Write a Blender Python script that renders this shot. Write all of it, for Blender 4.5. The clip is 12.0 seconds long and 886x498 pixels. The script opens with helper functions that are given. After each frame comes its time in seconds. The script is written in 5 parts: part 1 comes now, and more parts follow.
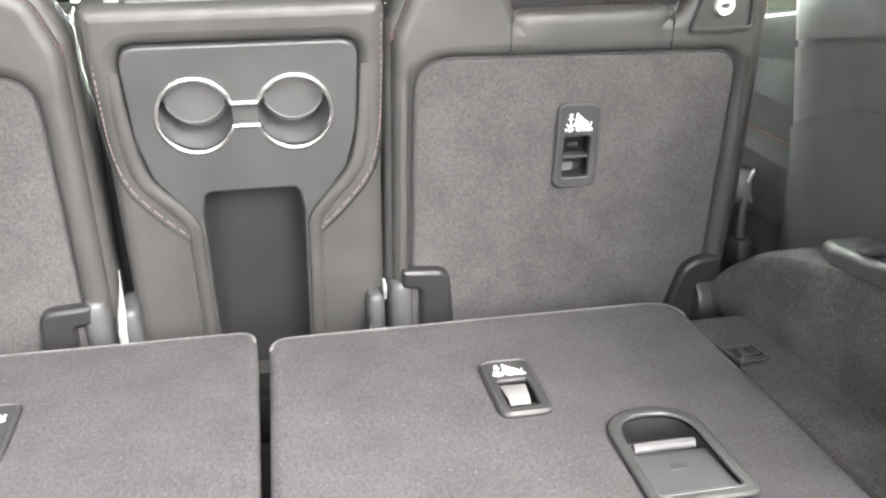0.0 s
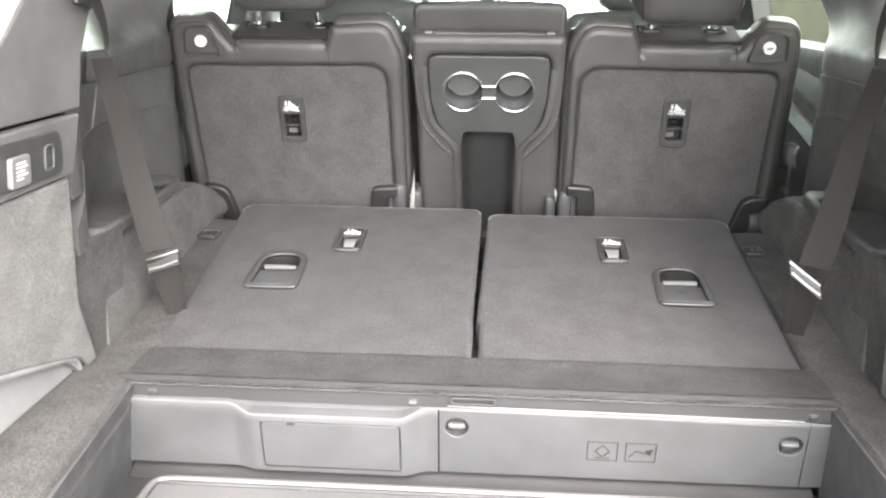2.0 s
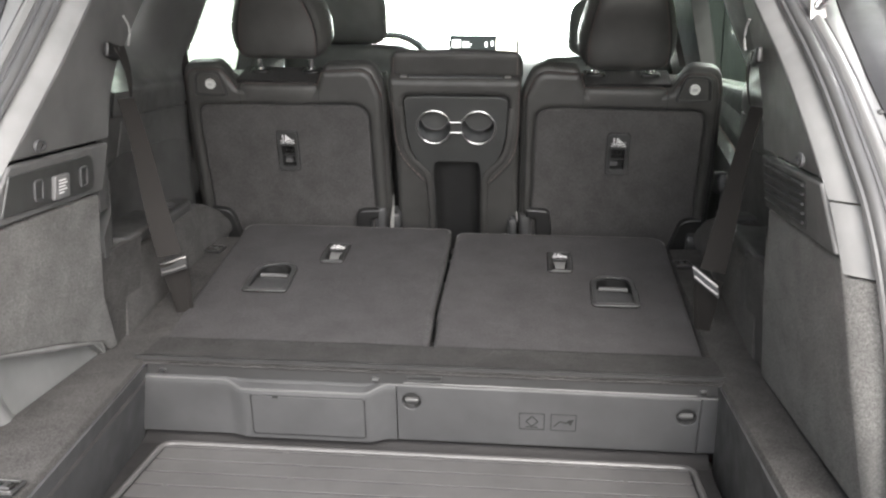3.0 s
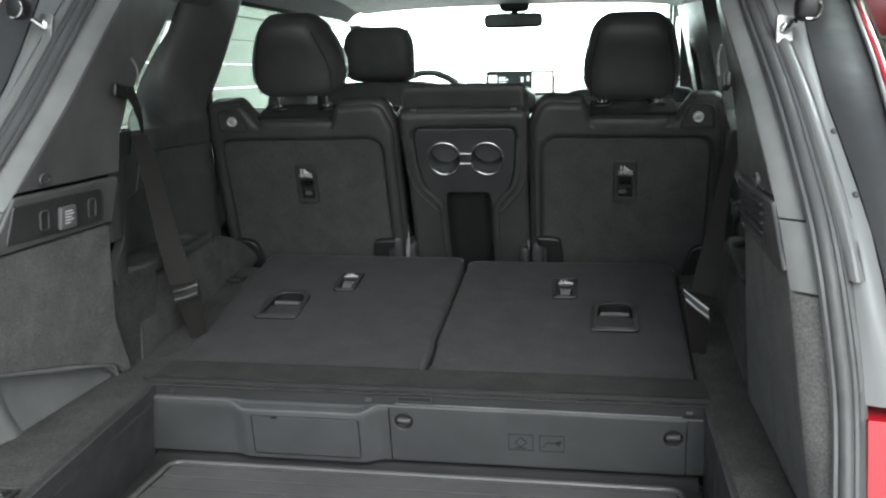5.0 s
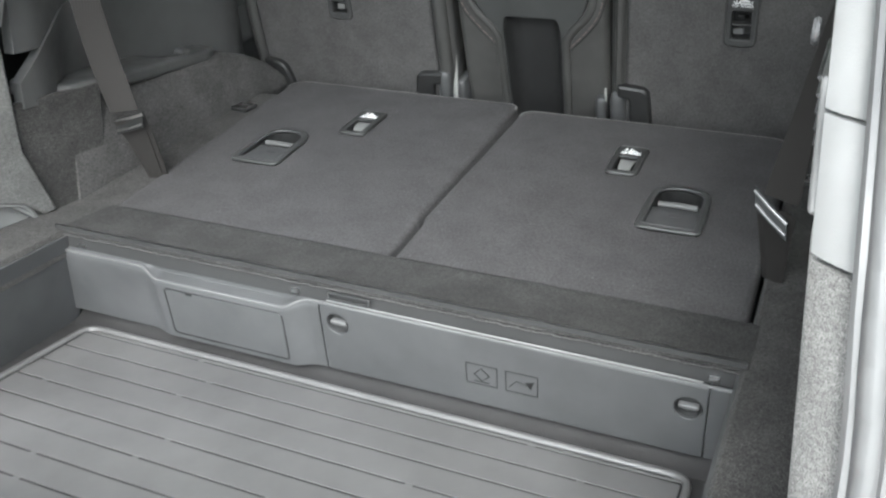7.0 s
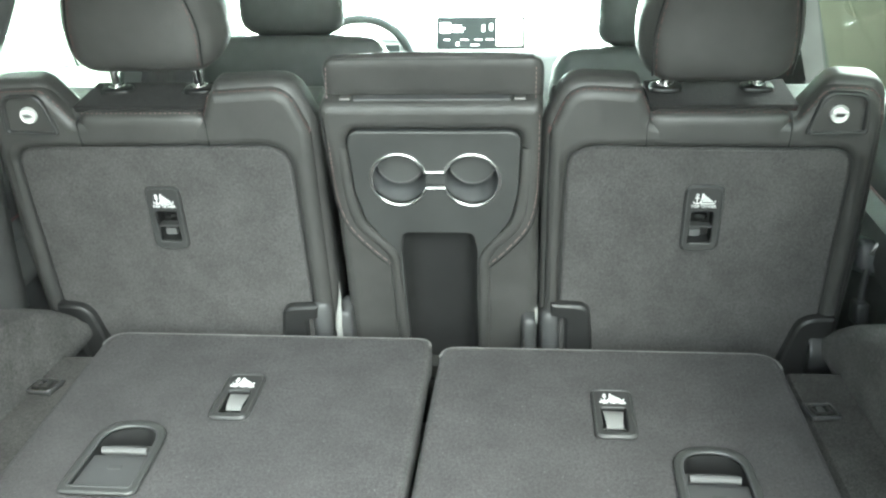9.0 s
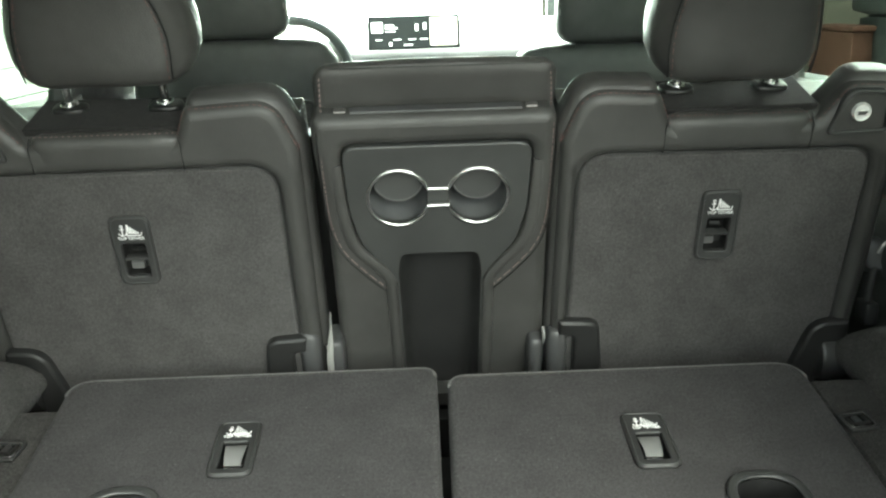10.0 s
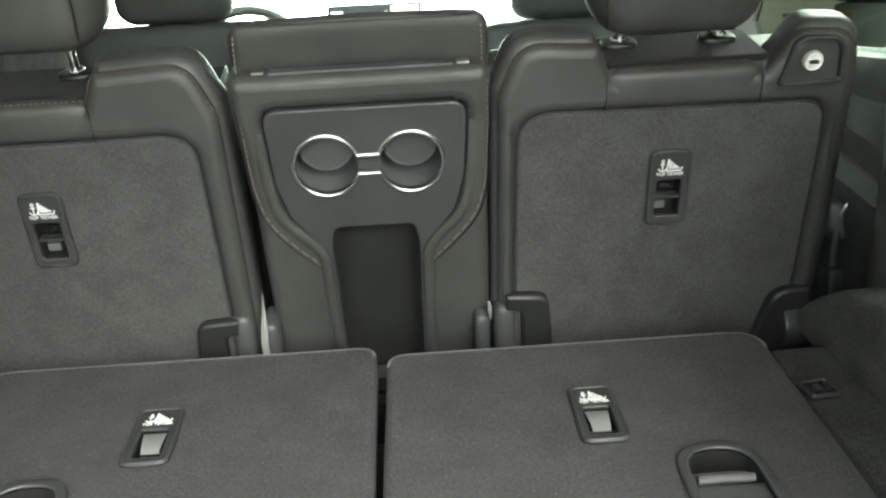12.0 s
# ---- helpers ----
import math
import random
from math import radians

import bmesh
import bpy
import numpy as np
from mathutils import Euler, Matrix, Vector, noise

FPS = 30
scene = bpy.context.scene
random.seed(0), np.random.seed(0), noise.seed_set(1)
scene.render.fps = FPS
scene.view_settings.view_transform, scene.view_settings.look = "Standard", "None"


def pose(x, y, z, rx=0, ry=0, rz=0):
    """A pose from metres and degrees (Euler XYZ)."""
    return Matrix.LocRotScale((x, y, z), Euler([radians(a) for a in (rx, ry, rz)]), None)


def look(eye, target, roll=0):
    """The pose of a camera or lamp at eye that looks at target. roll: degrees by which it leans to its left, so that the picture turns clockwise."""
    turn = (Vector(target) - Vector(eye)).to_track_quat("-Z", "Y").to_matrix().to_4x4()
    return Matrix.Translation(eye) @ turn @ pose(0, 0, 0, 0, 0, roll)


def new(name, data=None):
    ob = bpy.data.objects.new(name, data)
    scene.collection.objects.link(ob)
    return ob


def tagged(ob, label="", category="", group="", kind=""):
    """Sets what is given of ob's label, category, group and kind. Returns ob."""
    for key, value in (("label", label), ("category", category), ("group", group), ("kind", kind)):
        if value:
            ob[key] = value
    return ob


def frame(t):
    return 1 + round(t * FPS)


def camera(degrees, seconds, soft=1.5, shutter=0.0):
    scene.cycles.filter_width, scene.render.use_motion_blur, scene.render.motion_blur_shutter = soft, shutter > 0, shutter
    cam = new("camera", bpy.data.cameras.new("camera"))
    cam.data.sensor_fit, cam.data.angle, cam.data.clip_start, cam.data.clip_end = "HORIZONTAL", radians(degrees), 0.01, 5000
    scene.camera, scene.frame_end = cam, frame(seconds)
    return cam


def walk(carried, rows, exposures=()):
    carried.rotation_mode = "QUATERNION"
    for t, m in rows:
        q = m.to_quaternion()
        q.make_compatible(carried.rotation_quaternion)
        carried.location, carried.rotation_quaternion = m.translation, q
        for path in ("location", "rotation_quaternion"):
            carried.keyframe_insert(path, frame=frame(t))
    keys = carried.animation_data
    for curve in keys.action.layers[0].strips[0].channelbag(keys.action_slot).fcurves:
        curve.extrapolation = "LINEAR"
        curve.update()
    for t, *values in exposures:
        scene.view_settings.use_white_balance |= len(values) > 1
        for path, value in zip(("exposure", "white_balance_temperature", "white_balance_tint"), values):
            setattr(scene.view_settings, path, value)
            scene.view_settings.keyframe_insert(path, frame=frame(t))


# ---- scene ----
cam = camera(52.2, 12.0, 2.2, 0.1)
PATH = [
    (0, (0.039, -0.070, 1.342), (0.398, 1.852, 0.923), -2.4),
    (0.3, (0.039, -0.187, 1.355), (0.381, 1.732, 0.905), -0.2),
    (0.6, (0.057, -0.314, 1.39), (0.334, 1.608, 0.909), 1.2),
    (1, (0.094, -0.488, 1.422), (0.103, 1.429, 0.855), 0.9),
    (1.5, (0.087, -0.706, 1.446), (-0.021, 1.212, 0.89), 1.1),
    (2, (0.057, -0.954, 1.486), (-0.077, 0.966, 0.943), 0.5),
    (2.5, (0.087, -1.117, 1.508), (-0.062, 0.807, 0.983), 0.2),
    (3, (0.189, -1.247, 1.508), (0.012, 0.691, 1.047), 0.4),
    (3.5, (0.292, -1.346, 1.504), (0.041, 0.599, 1.112), -0.1),
    (3.7, (0.332, -1.37, 1.51), (0.028, 0.567, 1.117), -0.7),
    (5.5, (0.349, -1.196, 1.475), (0.003, 0.737, 1.098), -0.9),
    (6, (0.339, -1.074, 1.446), (-0.02, 0.818, 0.908), 0.4),
    (6.2, (0.381, -1.033, 1.436), (-0.003, 0.829, 0.816), 0.7),
    (6.5, (0.469, -0.989, 1.407), (0.04, 0.845, 0.734), 2.7),
    (6.7, (0.613, -0.865, 1.428), (-0.172, 0.813, 0.673), 0.6),
    (8.3, (0.272, -0.513, 1.476), (0.02, 1.345, 0.78), 0.2),
    (8.5, (0.234, -0.455, 1.512), (-0.008, 1.423, 0.867), -0.3),
    (9, (0.15, -0.345, 1.532), (-0.03, 1.58, 1.02), -0.7),
    (9.5, (0.051, -0.267, 1.544), (0.041, 1.668, 1.035), -1.5),
    (10, (-0.006, -0.237, 1.541), (0.036, 1.693, 1.018), -1.8),
    (10.5, (-0.027, -0.235, 1.539), (0.034, 1.695, 1.019), -1.8),
    (11, (-0.034, -0.236, 1.542), (0.046, 1.701, 1.05), -1.9),
    (11.5, (-0.024, -0.222, 1.533), (0.06, 1.714, 1.038), -2.4),
    (11.8, (0.000, -0.196, 1.510), (0.110, 1.735, 0.995), -2.5),
    (12, (0.067, -0.181, 1.471), (0.131, 1.753, 0.963), -3.2),
]
EXPOSURES = [(0, 4.2, 6500, 12), (0.5, 3.78, 6500, 10), (1.0, 3.97, 6500, 10), (1.5, 3.85, 6500, 10), (2.0, 3.58, 6500, 10), 
             (2.5, 2.82, 6500, 11), (3.0, 2.08, 6500, 11), (3.5, 1.42, 6500, 11), (5.5, 1.0, 5900, 0), (6.0, 1.88, 6000, 2), (6.5, 2.05, 6100, 7), 
             (8.3, 3.72, 5800, -7), (8.7, 3.62, 5800, -7), (9.0, 3.36, 6050, -7), (9.5, 2.56, 6300, -8), (10.0, 2.4, 6500, -6), (10.5, 2.4, 6500, -6), (11.3, 2.46, 6500, -5), (12, 2.55, 6500, -4)]
walk(cam, [(t, look(eye, target, roll)) for t, eye, target, roll in PATH], EXPOSURES)

# ---- world, sun, exposure ----
world = bpy.data.worlds.new("overcast_day")
scene.world = world
world.use_nodes = True
wn = world.node_tree
sky = wn.nodes.new("ShaderNodeTexSky")
sky.sky_type, sky.sun_disc = "NISHITA", False
sky.sun_elevation, sky.sun_rotation = radians(43), radians(162)
sky.dust_density, sky.ozone_density, sky.air_density = 2.5, 1.0, 1.0
grey = wn.nodes.new("ShaderNodeHueSaturation")
grey.inputs["Saturation"].default_value = 0.45
wn.links.new(sky.outputs[0], grey.inputs["Color"])
wn.links.new(grey.outputs[0], wn.nodes["Background"].inputs[0])
wn.nodes["Background"].inputs[1].default_value = 0.15
sun = new("sun", bpy.data.lights.new("sun", "SUN"))
sun.data.energy, sun.data.angle, sun.data.color = 1.3, radians(55), (1.0, 0.96, 0.91)
sun.matrix_world = look((2.0, -6.2, 6.2), (0, 0, 0))

CX = 0.016                      # the car's middle plane
V = Vector


# ---- materials ----
def node_mat(name, rough=0.5, metal=0.0):
    m = bpy.data.materials.new(name)
    m.use_nodes = True
    nt = m.node_tree
    b = nt.nodes["Principled BSDF"]
    b.inputs["Roughness"].default_value, b.inputs["Metallic"].default_value = rough, metal
    return m, nt, b


def coords(nt, scale):
    tc, mp = nt.nodes.new("ShaderNodeTexCoord"), nt.nodes.new("ShaderNodeMapping")
    mp.inputs["Scale"].default_value = scale if isinstance(scale, tuple) else (scale,) * 3
    nt.links.new(tc.outputs["Object"], mp.inputs["Vector"])
    return mp.outputs[0]


def tex_noise(nt, scale, detail=3.0, rough=0.55):
    n = nt.nodes.new("ShaderNodeTexNoise")
    n.inputs["Scale"].default_value, n.inputs["Detail"].default_value, n.inputs["Roughness"].default_value = 1.0, detail, rough
    nt.links.new(coords(nt, scale), n.inputs["Vector"])
    return n.outputs["Fac"]


def ramp(nt, fac, lo, hi, p0=0.3, p1=0.7):
    r = nt.nodes.new("ShaderNodeValToRGB")
    r.color_ramp.elements[0].position, r.color_ramp.elements[1].position = p0, p1
    r.color_ramp.elements[0].color, r.color_ramp.elements[1].color = (*lo, 1), (*hi, 1)
    nt.links.new(fac, r.inputs[0])
    return r.outputs[0]


def mix(nt, a, b, fac, kind="MULTIPLY"):
    m = nt.nodes.new("ShaderNodeMix")
    m.data_type, m.blend_type = "RGBA", kind
    for sock, v in ((m.inputs[0], fac), (m.inputs[6], a), (m.inputs[7], b)):
        if hasattr(v, "is_linked"):
            nt.links.new(v, sock)
        else:
            sock.default_value = v if not isinstance(v, tuple) else (*v, 1)
    return m.outputs[2]


def bump(nt, b, fac, strength, dist, chain=None):
    n = nt.nodes.new("ShaderNodeBump")
    n.inputs["Strength"].default_value, n.inputs["Distance"].default_value = strength, dist
    nt.links.new(fac, n.inputs["Height"])
    if chain is not None:
        nt.links.new(chain, n.inputs["Normal"])
    nt.links.new(n.outputs[0], b.inputs["Normal"])
    return n.outputs[0]


def shade(c, k):
    return tuple(min(1.0, v * k) for v in c)


def carpet_mat(name, c, speck=0.5, lint=True, cloud=0.12, grain=0.25):
    """Needle-felt carpet: fine fibres, slow patches of brushed pile, a few pale lint specks."""
    m, nt, b = node_mat(name, 0.95)
    fine = ramp(nt, tex_noise(nt, 900, 2), shade(c, 1 - speck), shade(c, 1 + speck), 0.3, 0.7)
    slow = ramp(nt, tex_noise(nt, 14, 4, 0.6), (1 - cloud,) * 3, (1 + cloud,) * 3, 0.35, 0.68)
    col = mix(nt, fine, slow, 1.0)
    mid = ramp(nt, tex_noise(nt, (260, 210, 260), 4, 0.75), (1 - grain,) * 3, (1 + grain,) * 3)
    col = mix(nt, col, mid, 1.0)
    if lint:
        v = nt.nodes.new("ShaderNodeTexVoronoi")
        v.inputs["Scale"].default_value = 1.0
        nt.links.new(coords(nt, (45, 60, 45)), v.inputs["Vector"])
        spot = ramp(nt, v.outputs["Distance"], (1, 1, 1), (0, 0, 0), 0.03, 0.06)
        col = mix(nt, col, shade(c, 2.6), spot, "MIX")
    nt.links.new(col, b.inputs["Base Color"])
    n1 = bump(nt, b, tex_noise(nt, 700, 2), 0.45, 0.0012)
    bump(nt, b, tex_noise(nt, 40, 3), 0.25, 0.003, n1)
    b.inputs["Sheen Weight"].default_value, b.inputs["Sheen Roughness"].default_value = 0.05, 0.5
    b.inputs["Specular IOR Level"].default_value = 0.08
    return m


def leather_mat(name, c, rough=0.42):
    m, nt, b = node_mat(name, rough)
    col = ramp(nt, tex_noise(nt, 9, 3), shade(c, 0.8), shade(c, 1.2))
    nt.links.new(col, b.inputs["Base Color"])
    v = nt.nodes.new("ShaderNodeTexVoronoi")
    v.inputs["Scale"].default_value = 1.0
    nt.links.new(coords(nt, 650), v.inputs["Vector"])
    n1 = bump(nt, b, v.outputs["Distance"], 0.35, 0.0006)
    bump(nt, b, tex_noise(nt, 18, 3), 0.25, 0.006, n1)
    r = ramp(nt, tex_noise(nt, 30, 3), (rough - 0.07,) * 3, (rough + 0.1,) * 3)
    nt.links.new(r, b.inputs["Roughness"])
    return m


def plastic_mat(name, c, rough=0.5, grain=520, amount=0.3, patch=0.18):
    m, nt, b = node_mat(name, rough)
    col = ramp(nt, tex_noise(nt, 7, 4), shade(c, 1 - patch), shade(c, 1 + patch))
    nt.links.new(col, b.inputs["Base Color"])
    bump(nt, b, tex_noise(nt, grain, 2), amount, 0.0007)
    r = ramp(nt, tex_noise(nt, 22, 4), (rough - 0.08,) * 3, (rough + 0.1,) * 3)
    nt.links.new(r, b.inputs["Roughness"])
    return m


def metal_mat(name, c=(0.75, 0.75, 0.76), rough=0.15):
    m, nt, b = node_mat(name, rough, 1.0)
    nt.links.new(ramp(nt, tex_noise(nt, 60, 3), shade(c, 0.85), c), b.inputs["Base Color"])
    return m


def web_mat(name, c):
    """Woven belt webbing with ribs along its length."""
    m, nt, b = node_mat(name, 0.8)
    b.inputs["Specular IOR Level"].default_value = 0.2
    w = nt.nodes.new("ShaderNodeTexWave")
    w.inputs["Scale"].default_value, w.inputs["Distortion"].default_value = 1.0, 0.3
    w.bands_direction = "X"
    nt.links.new(coords(nt, 150), w.inputs["Vector"])
    nt.links.new(ramp(nt, w.outputs["Fac"], shade(c, 0.88), shade(c, 1.12)), b.inputs["Base Color"])
    bump(nt, b, w.outputs["Fac"], 0.2, 0.0006)
    return m


def plain_mat(name, c, rough=0.6, metal=0.0, glow=0.0):
    m, nt, b = node_mat(name, rough, metal)
    nt.links.new(ramp(nt, tex_noise(nt, 5, 4), shade(c, 0.94), shade(c, 1.06)), b.inputs["Base Color"])
    if glow:
        b.inputs["Emission Color"].default_value, b.inputs["Emission Strength"].default_value = (*c, 1), glow
    return m


def glass_mat(name, tint):
    m = bpy.data.materials.new(name)
    m.use_nodes = True
    nt = m.node_tree
    nt.nodes.remove(nt.nodes["Principled BSDF"])
    tr, gl, mx = (nt.nodes.new("ShaderNode" + k) for k in ("BsdfTransparent", "BsdfGlossy", "MixShader"))
    tr.inputs[0].default_value, gl.inputs["Roughness"].default_value = (*tint, 1), 0.02
    mx.inputs[0].default_value = 0.05
    nt.links.new(tr.outputs[0], mx.inputs[1])
    nt.links.new(gl.outputs[0], mx.inputs[2])
    nt.links.new(mx.outputs[0], nt.nodes["Material Output"].inputs[0])
    return m


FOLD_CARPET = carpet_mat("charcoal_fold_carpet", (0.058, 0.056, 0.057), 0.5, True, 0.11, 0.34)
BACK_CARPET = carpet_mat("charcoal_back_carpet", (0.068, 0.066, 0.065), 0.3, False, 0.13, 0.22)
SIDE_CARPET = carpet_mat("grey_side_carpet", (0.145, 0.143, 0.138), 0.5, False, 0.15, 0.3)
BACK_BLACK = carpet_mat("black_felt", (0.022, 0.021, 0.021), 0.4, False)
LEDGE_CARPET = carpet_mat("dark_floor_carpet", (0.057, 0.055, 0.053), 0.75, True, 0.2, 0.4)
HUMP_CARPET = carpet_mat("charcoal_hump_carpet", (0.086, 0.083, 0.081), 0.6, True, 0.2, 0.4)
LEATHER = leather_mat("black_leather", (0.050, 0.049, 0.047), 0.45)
# paler than the other leather: windscreen haze put into the base colour
LEATHER_HAZE = leather_mat("haze_paled_leather", (0.14, 0.15, 0.145), 0.42)
PLASTIC = plastic_mat("black_plastic", (0.036, 0.036, 0.036), 0.45)
PLASTIC_SOFT = plastic_mat("charcoal_trim_plastic", (0.108, 0.108, 0.107), 0.50)
PLASTIC_STEP = plastic_mat("grey_step_plastic", (0.064, 0.0645, 0.066), 0.44, 600, 0.25)
PLASTIC_PALE = plastic_mat("grey_pillar_plastic", (0.215, 0.215, 0.213), 0.55)
PLASTIC_MID = plastic_mat("mid_grey_plastic", (0.15, 0.15, 0.15), 0.5)
POCKET = plastic_mat("grey_pocket_plastic", (0.23, 0.23, 0.228), 0.5)
PILLAR = plastic_mat("dark_pillar_plastic", (0.096, 0.096, 0.095), 0.46)
PILLAR_FOOT = plastic_mat("black_pillar_plastic", (0.082, 0.082, 0.081), 0.5)
PLASTIC_CUP = plastic_mat("satin_black_plastic", (0.046, 0.047, 0.046), 0.40, 800, 0.15)
DOOR_TRIM = plastic_mat("charcoal_door_plastic", (0.042, 0.043, 0.042), 0.62)
RING = metal_mat("bright_satin_ring", (0.86, 0.86, 0.85), 0.26)
CUP_WELL = plastic_mat("dark_grey_cup_plastic", (0.095, 0.097, 0.099), 0.55, 500, 0.2)
PLASTIC_DARK = plastic_mat("deep_black_plastic", (0.012, 0.012, 0.012), 0.4)
RUBBER = plastic_mat("ribbed_black_rubber", (0.100, 0.098, 0.097), 0.36, 380, 0.10, 0.14)
RUBBER_BORDER_SHADE = plastic_mat("border_shade_rubber", (0.032, 0.031, 0.031), 0.5, 380, 0.15, 0.14)
RUBBER_GROOVE_SHADE = plastic_mat("groove_shade_rubber", (0.02, 0.02, 0.02), 0.6, 380, 0.2)
SILL_PLASTIC = plastic_mat("grey_sill_plastic", (0.24, 0.24, 0.244), 0.4)
SEAL = plastic_mat("rubber_seal", (0.085, 0.085, 0.085), 0.5, 200, 0.2)
CHROME = metal_mat("chrome", (0.8, 0.8, 0.8), 0.12)
SILVER = plain_mat("silver_button_paint", (0.72, 0.72, 0.70), 0.3, 0.2)
SATIN = metal_mat("satin_metal", (0.62, 0.62, 0.62), 0.3)
STEEL = metal_mat("dull_steel", (0.35, 0.34, 0.33), 0.4)
WEB = web_mat("grey_belt_webbing", (0.029, 0.0268, 0.0255))
FLAP_CARPET = carpet_mat("dark_flap_carpet", (0.036, 0.035, 0.034), 0.7, True, 0.25, 0.45)
PIPING = carpet_mat("grey_piping", (0.15, 0.148, 0.145), 0.4, False)
BLACK_TRIM = plastic_mat("black_cover_plastic", (0.020, 0.020, 0.020), 0.42)
EDGE_CARPET = carpet_mat("pale_worn_carpet_edge", (0.062, 0.060, 0.059), 0.5, False)
STITCH = plain_mat("grey_red_thread", (0.24, 0.18, 0.17), 0.7)
STITCH_DARK = plain_mat("dark_red_thread", (0.13, 0.07, 0.065), 0.7)
PRINT = plain_mat("white_print", (0.85, 0.85, 0.85), 0.5)
STRAP = plastic_mat("grey_strap_webbing", (0.17, 0.17, 0.167), 0.6, 300, 0.5)
STRAP_PALE = web_mat("pale_strap_webbing", (0.26, 0.26, 0.25))
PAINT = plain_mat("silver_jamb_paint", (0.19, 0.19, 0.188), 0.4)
RED = plain_mat("red_paint", (0.46, 0.009, 0.018), 0.25)
LAMP_DARK = plastic_mat("dark_lamp_housing", (0.034, 0.034, 0.035), 0.55, 300, 0.1)
RAIL_CLOTH = carpet_mat("dark_rail_cloth", (0.035, 0.035, 0.034), 0.2, False)
HEADLINER = carpet_mat("pale_headliner", (0.42, 0.42, 0.40), 0.1, False)
WALL_WHITE = plain_mat("white_wall_paint", (0.8, 0.8, 0.78), 0.7)
CONCRETE = plain_mat("concrete", (0.45, 0.44, 0.42), 0.85)
GLASS = glass_mat("clear_glass", (0.86, 0.92, 0.89))
GLASS_TINT = glass_mat("side_glass", (0.50, 0.55, 0.51))


# ---- mesh helpers ----
def weighted_normals(me, angle):
    """Shades flat faces flat and lets the bevels between them take up the turn."""
    n = len(me.loops)
    vert, poly = np.empty(n, np.int64), np.empty(n, np.int64)
    me.loops.foreach_get("vertex_index", vert)
    start, total = np.empty(len(me.polygons), np.int64), np.empty(len(me.polygons), np.int64)
    me.polygons.foreach_get("loop_start", start)
    me.polygons.foreach_get("loop_total", total)
    poly[np.concatenate([np.arange(a, a + k) for a, k in zip(start, total)])] = np.repeat(np.arange(len(total)), total)
    area, nrm = np.empty(len(total)), np.empty(3 * len(total))
    me.polygons.foreach_get("area", area)
    me.polygons.foreach_get("normal", nrm)
    nrm = nrm.reshape(-1, 3)
    order = np.argsort(vert, kind="stable")
    count = np.bincount(vert, minlength=len(me.vertices))
    first = np.concatenate([[0], np.cumsum(count)[:-1]])
    k = count[vert]
    a = np.repeat(np.arange(n), k)
    b = order[np.repeat(first[vert], k) + np.arange(k.sum()) - np.repeat(np.cumsum(k) - k, k)]
    na, nb = nrm[poly[a]], nrm[poly[b]]
    w = (area[poly[b]] + 1e-12) * ((na * nb).sum(1) > math.cos(radians(angle)))
    out = np.zeros((n, 3))
    np.add.at(out, a, nb * w[:, None])
    out /= np.maximum(np.linalg.norm(out, axis=1), 1e-12)[:, None]
    me.normals_split_custom_set([tuple(q) for q in out])


def finish(name, verts, faces, material, parent=None, label="", m=None, angle=38):
    me = bpy.data.meshes.new(name)
    me.from_pydata([tuple(v) for v in verts], [], [tuple(f) for f in faces])
    bm = bmesh.new()
    bm.from_mesh(me)
    bmesh.ops.recalc_face_normals(bm, faces=bm.faces)
    bm.to_mesh(me)
    bm.free()
    me.shade_smooth()
    weighted_normals(me, angle)
    me.materials.append(material)
    ob = new(name, me)
    ob.parent = parent
    if m is not None:
        ob.matrix_basis = m
    return tagged(ob, label)


def part(name, geo, material, parent, label="", m=None, angle=38):
    """One mesh object from (verts, faces) under a thing or a part."""
    return finish(name, geo[0], geo[1], material, parent, label, m, angle)


def thing(name, label, category, m=None, group="", kind=""):
    ob = new(name)
    ob.empty_display_size = 0.02
    if m is not None:
        ob.matrix_basis = m
    return tagged(ob, label, category, group, kind)


def solid(name, geo, material, label, category="", kind="structure", m=None, angle=38):
    return tagged(finish(name, geo[0], geo[1], material, None, "", m, angle), label, category, "", kind)


def join(*geos):
    verts, faces = [], []
    for v, f in geos:
        n = len(verts)
        verts += [tuple(p) for p in v]
        faces += [tuple(i + n for i in q) for q in f]
    return verts, faces


def moved(geo, m):
    return [m @ V(p) for p in geo[0]], geo[1]


def frame_matrix(origin, ax, ay):
    ax = V(ax).normalized()
    az = ax.cross(V(ay)).normalized()
    ay = az.cross(ax)
    m = Matrix((ax, ay, az)).transposed().to_4x4()
    m.translation = origin
    return m


def rounded(points, radius=0.0, seg=5):
    """A closed outline with its corners rounded; a point may carry a radius of its own as a third number."""
    out = []
    n = len(points)
    for i, p in enumerate(points):
        r = p[2] if len(p) > 2 else radius
        a, b, c = V(points[i - 1][:2]), V(p[:2]), V(points[(i + 1) % n][:2])
        u, w = a - b, c - b
        if r <= 0 or u.length < 1e-6 or w.length < 1e-6:
            out.append(tuple(b))
            continue
        ang = u.angle(w)
        if ang > 3.1:
            out.append(tuple(b))
            continue
        d = min(r / math.tan(ang / 2), u.length * 0.49, w.length * 0.49)
        p0, p1 = b + u.normalized() * d, b + w.normalized() * d
        for k in range(seg + 1):
            t = k / seg
            out.append(tuple(p0 * (1 - t) ** 2 + b * 2 * t * (1 - t) + p1 * t * t))
    return out


def box_outline(x0, y0, x1, y1, r=0.0, seg=5):
    return rounded([(x0, y0), (x1, y0), (x1, y1), (x0, y1)], r, seg)


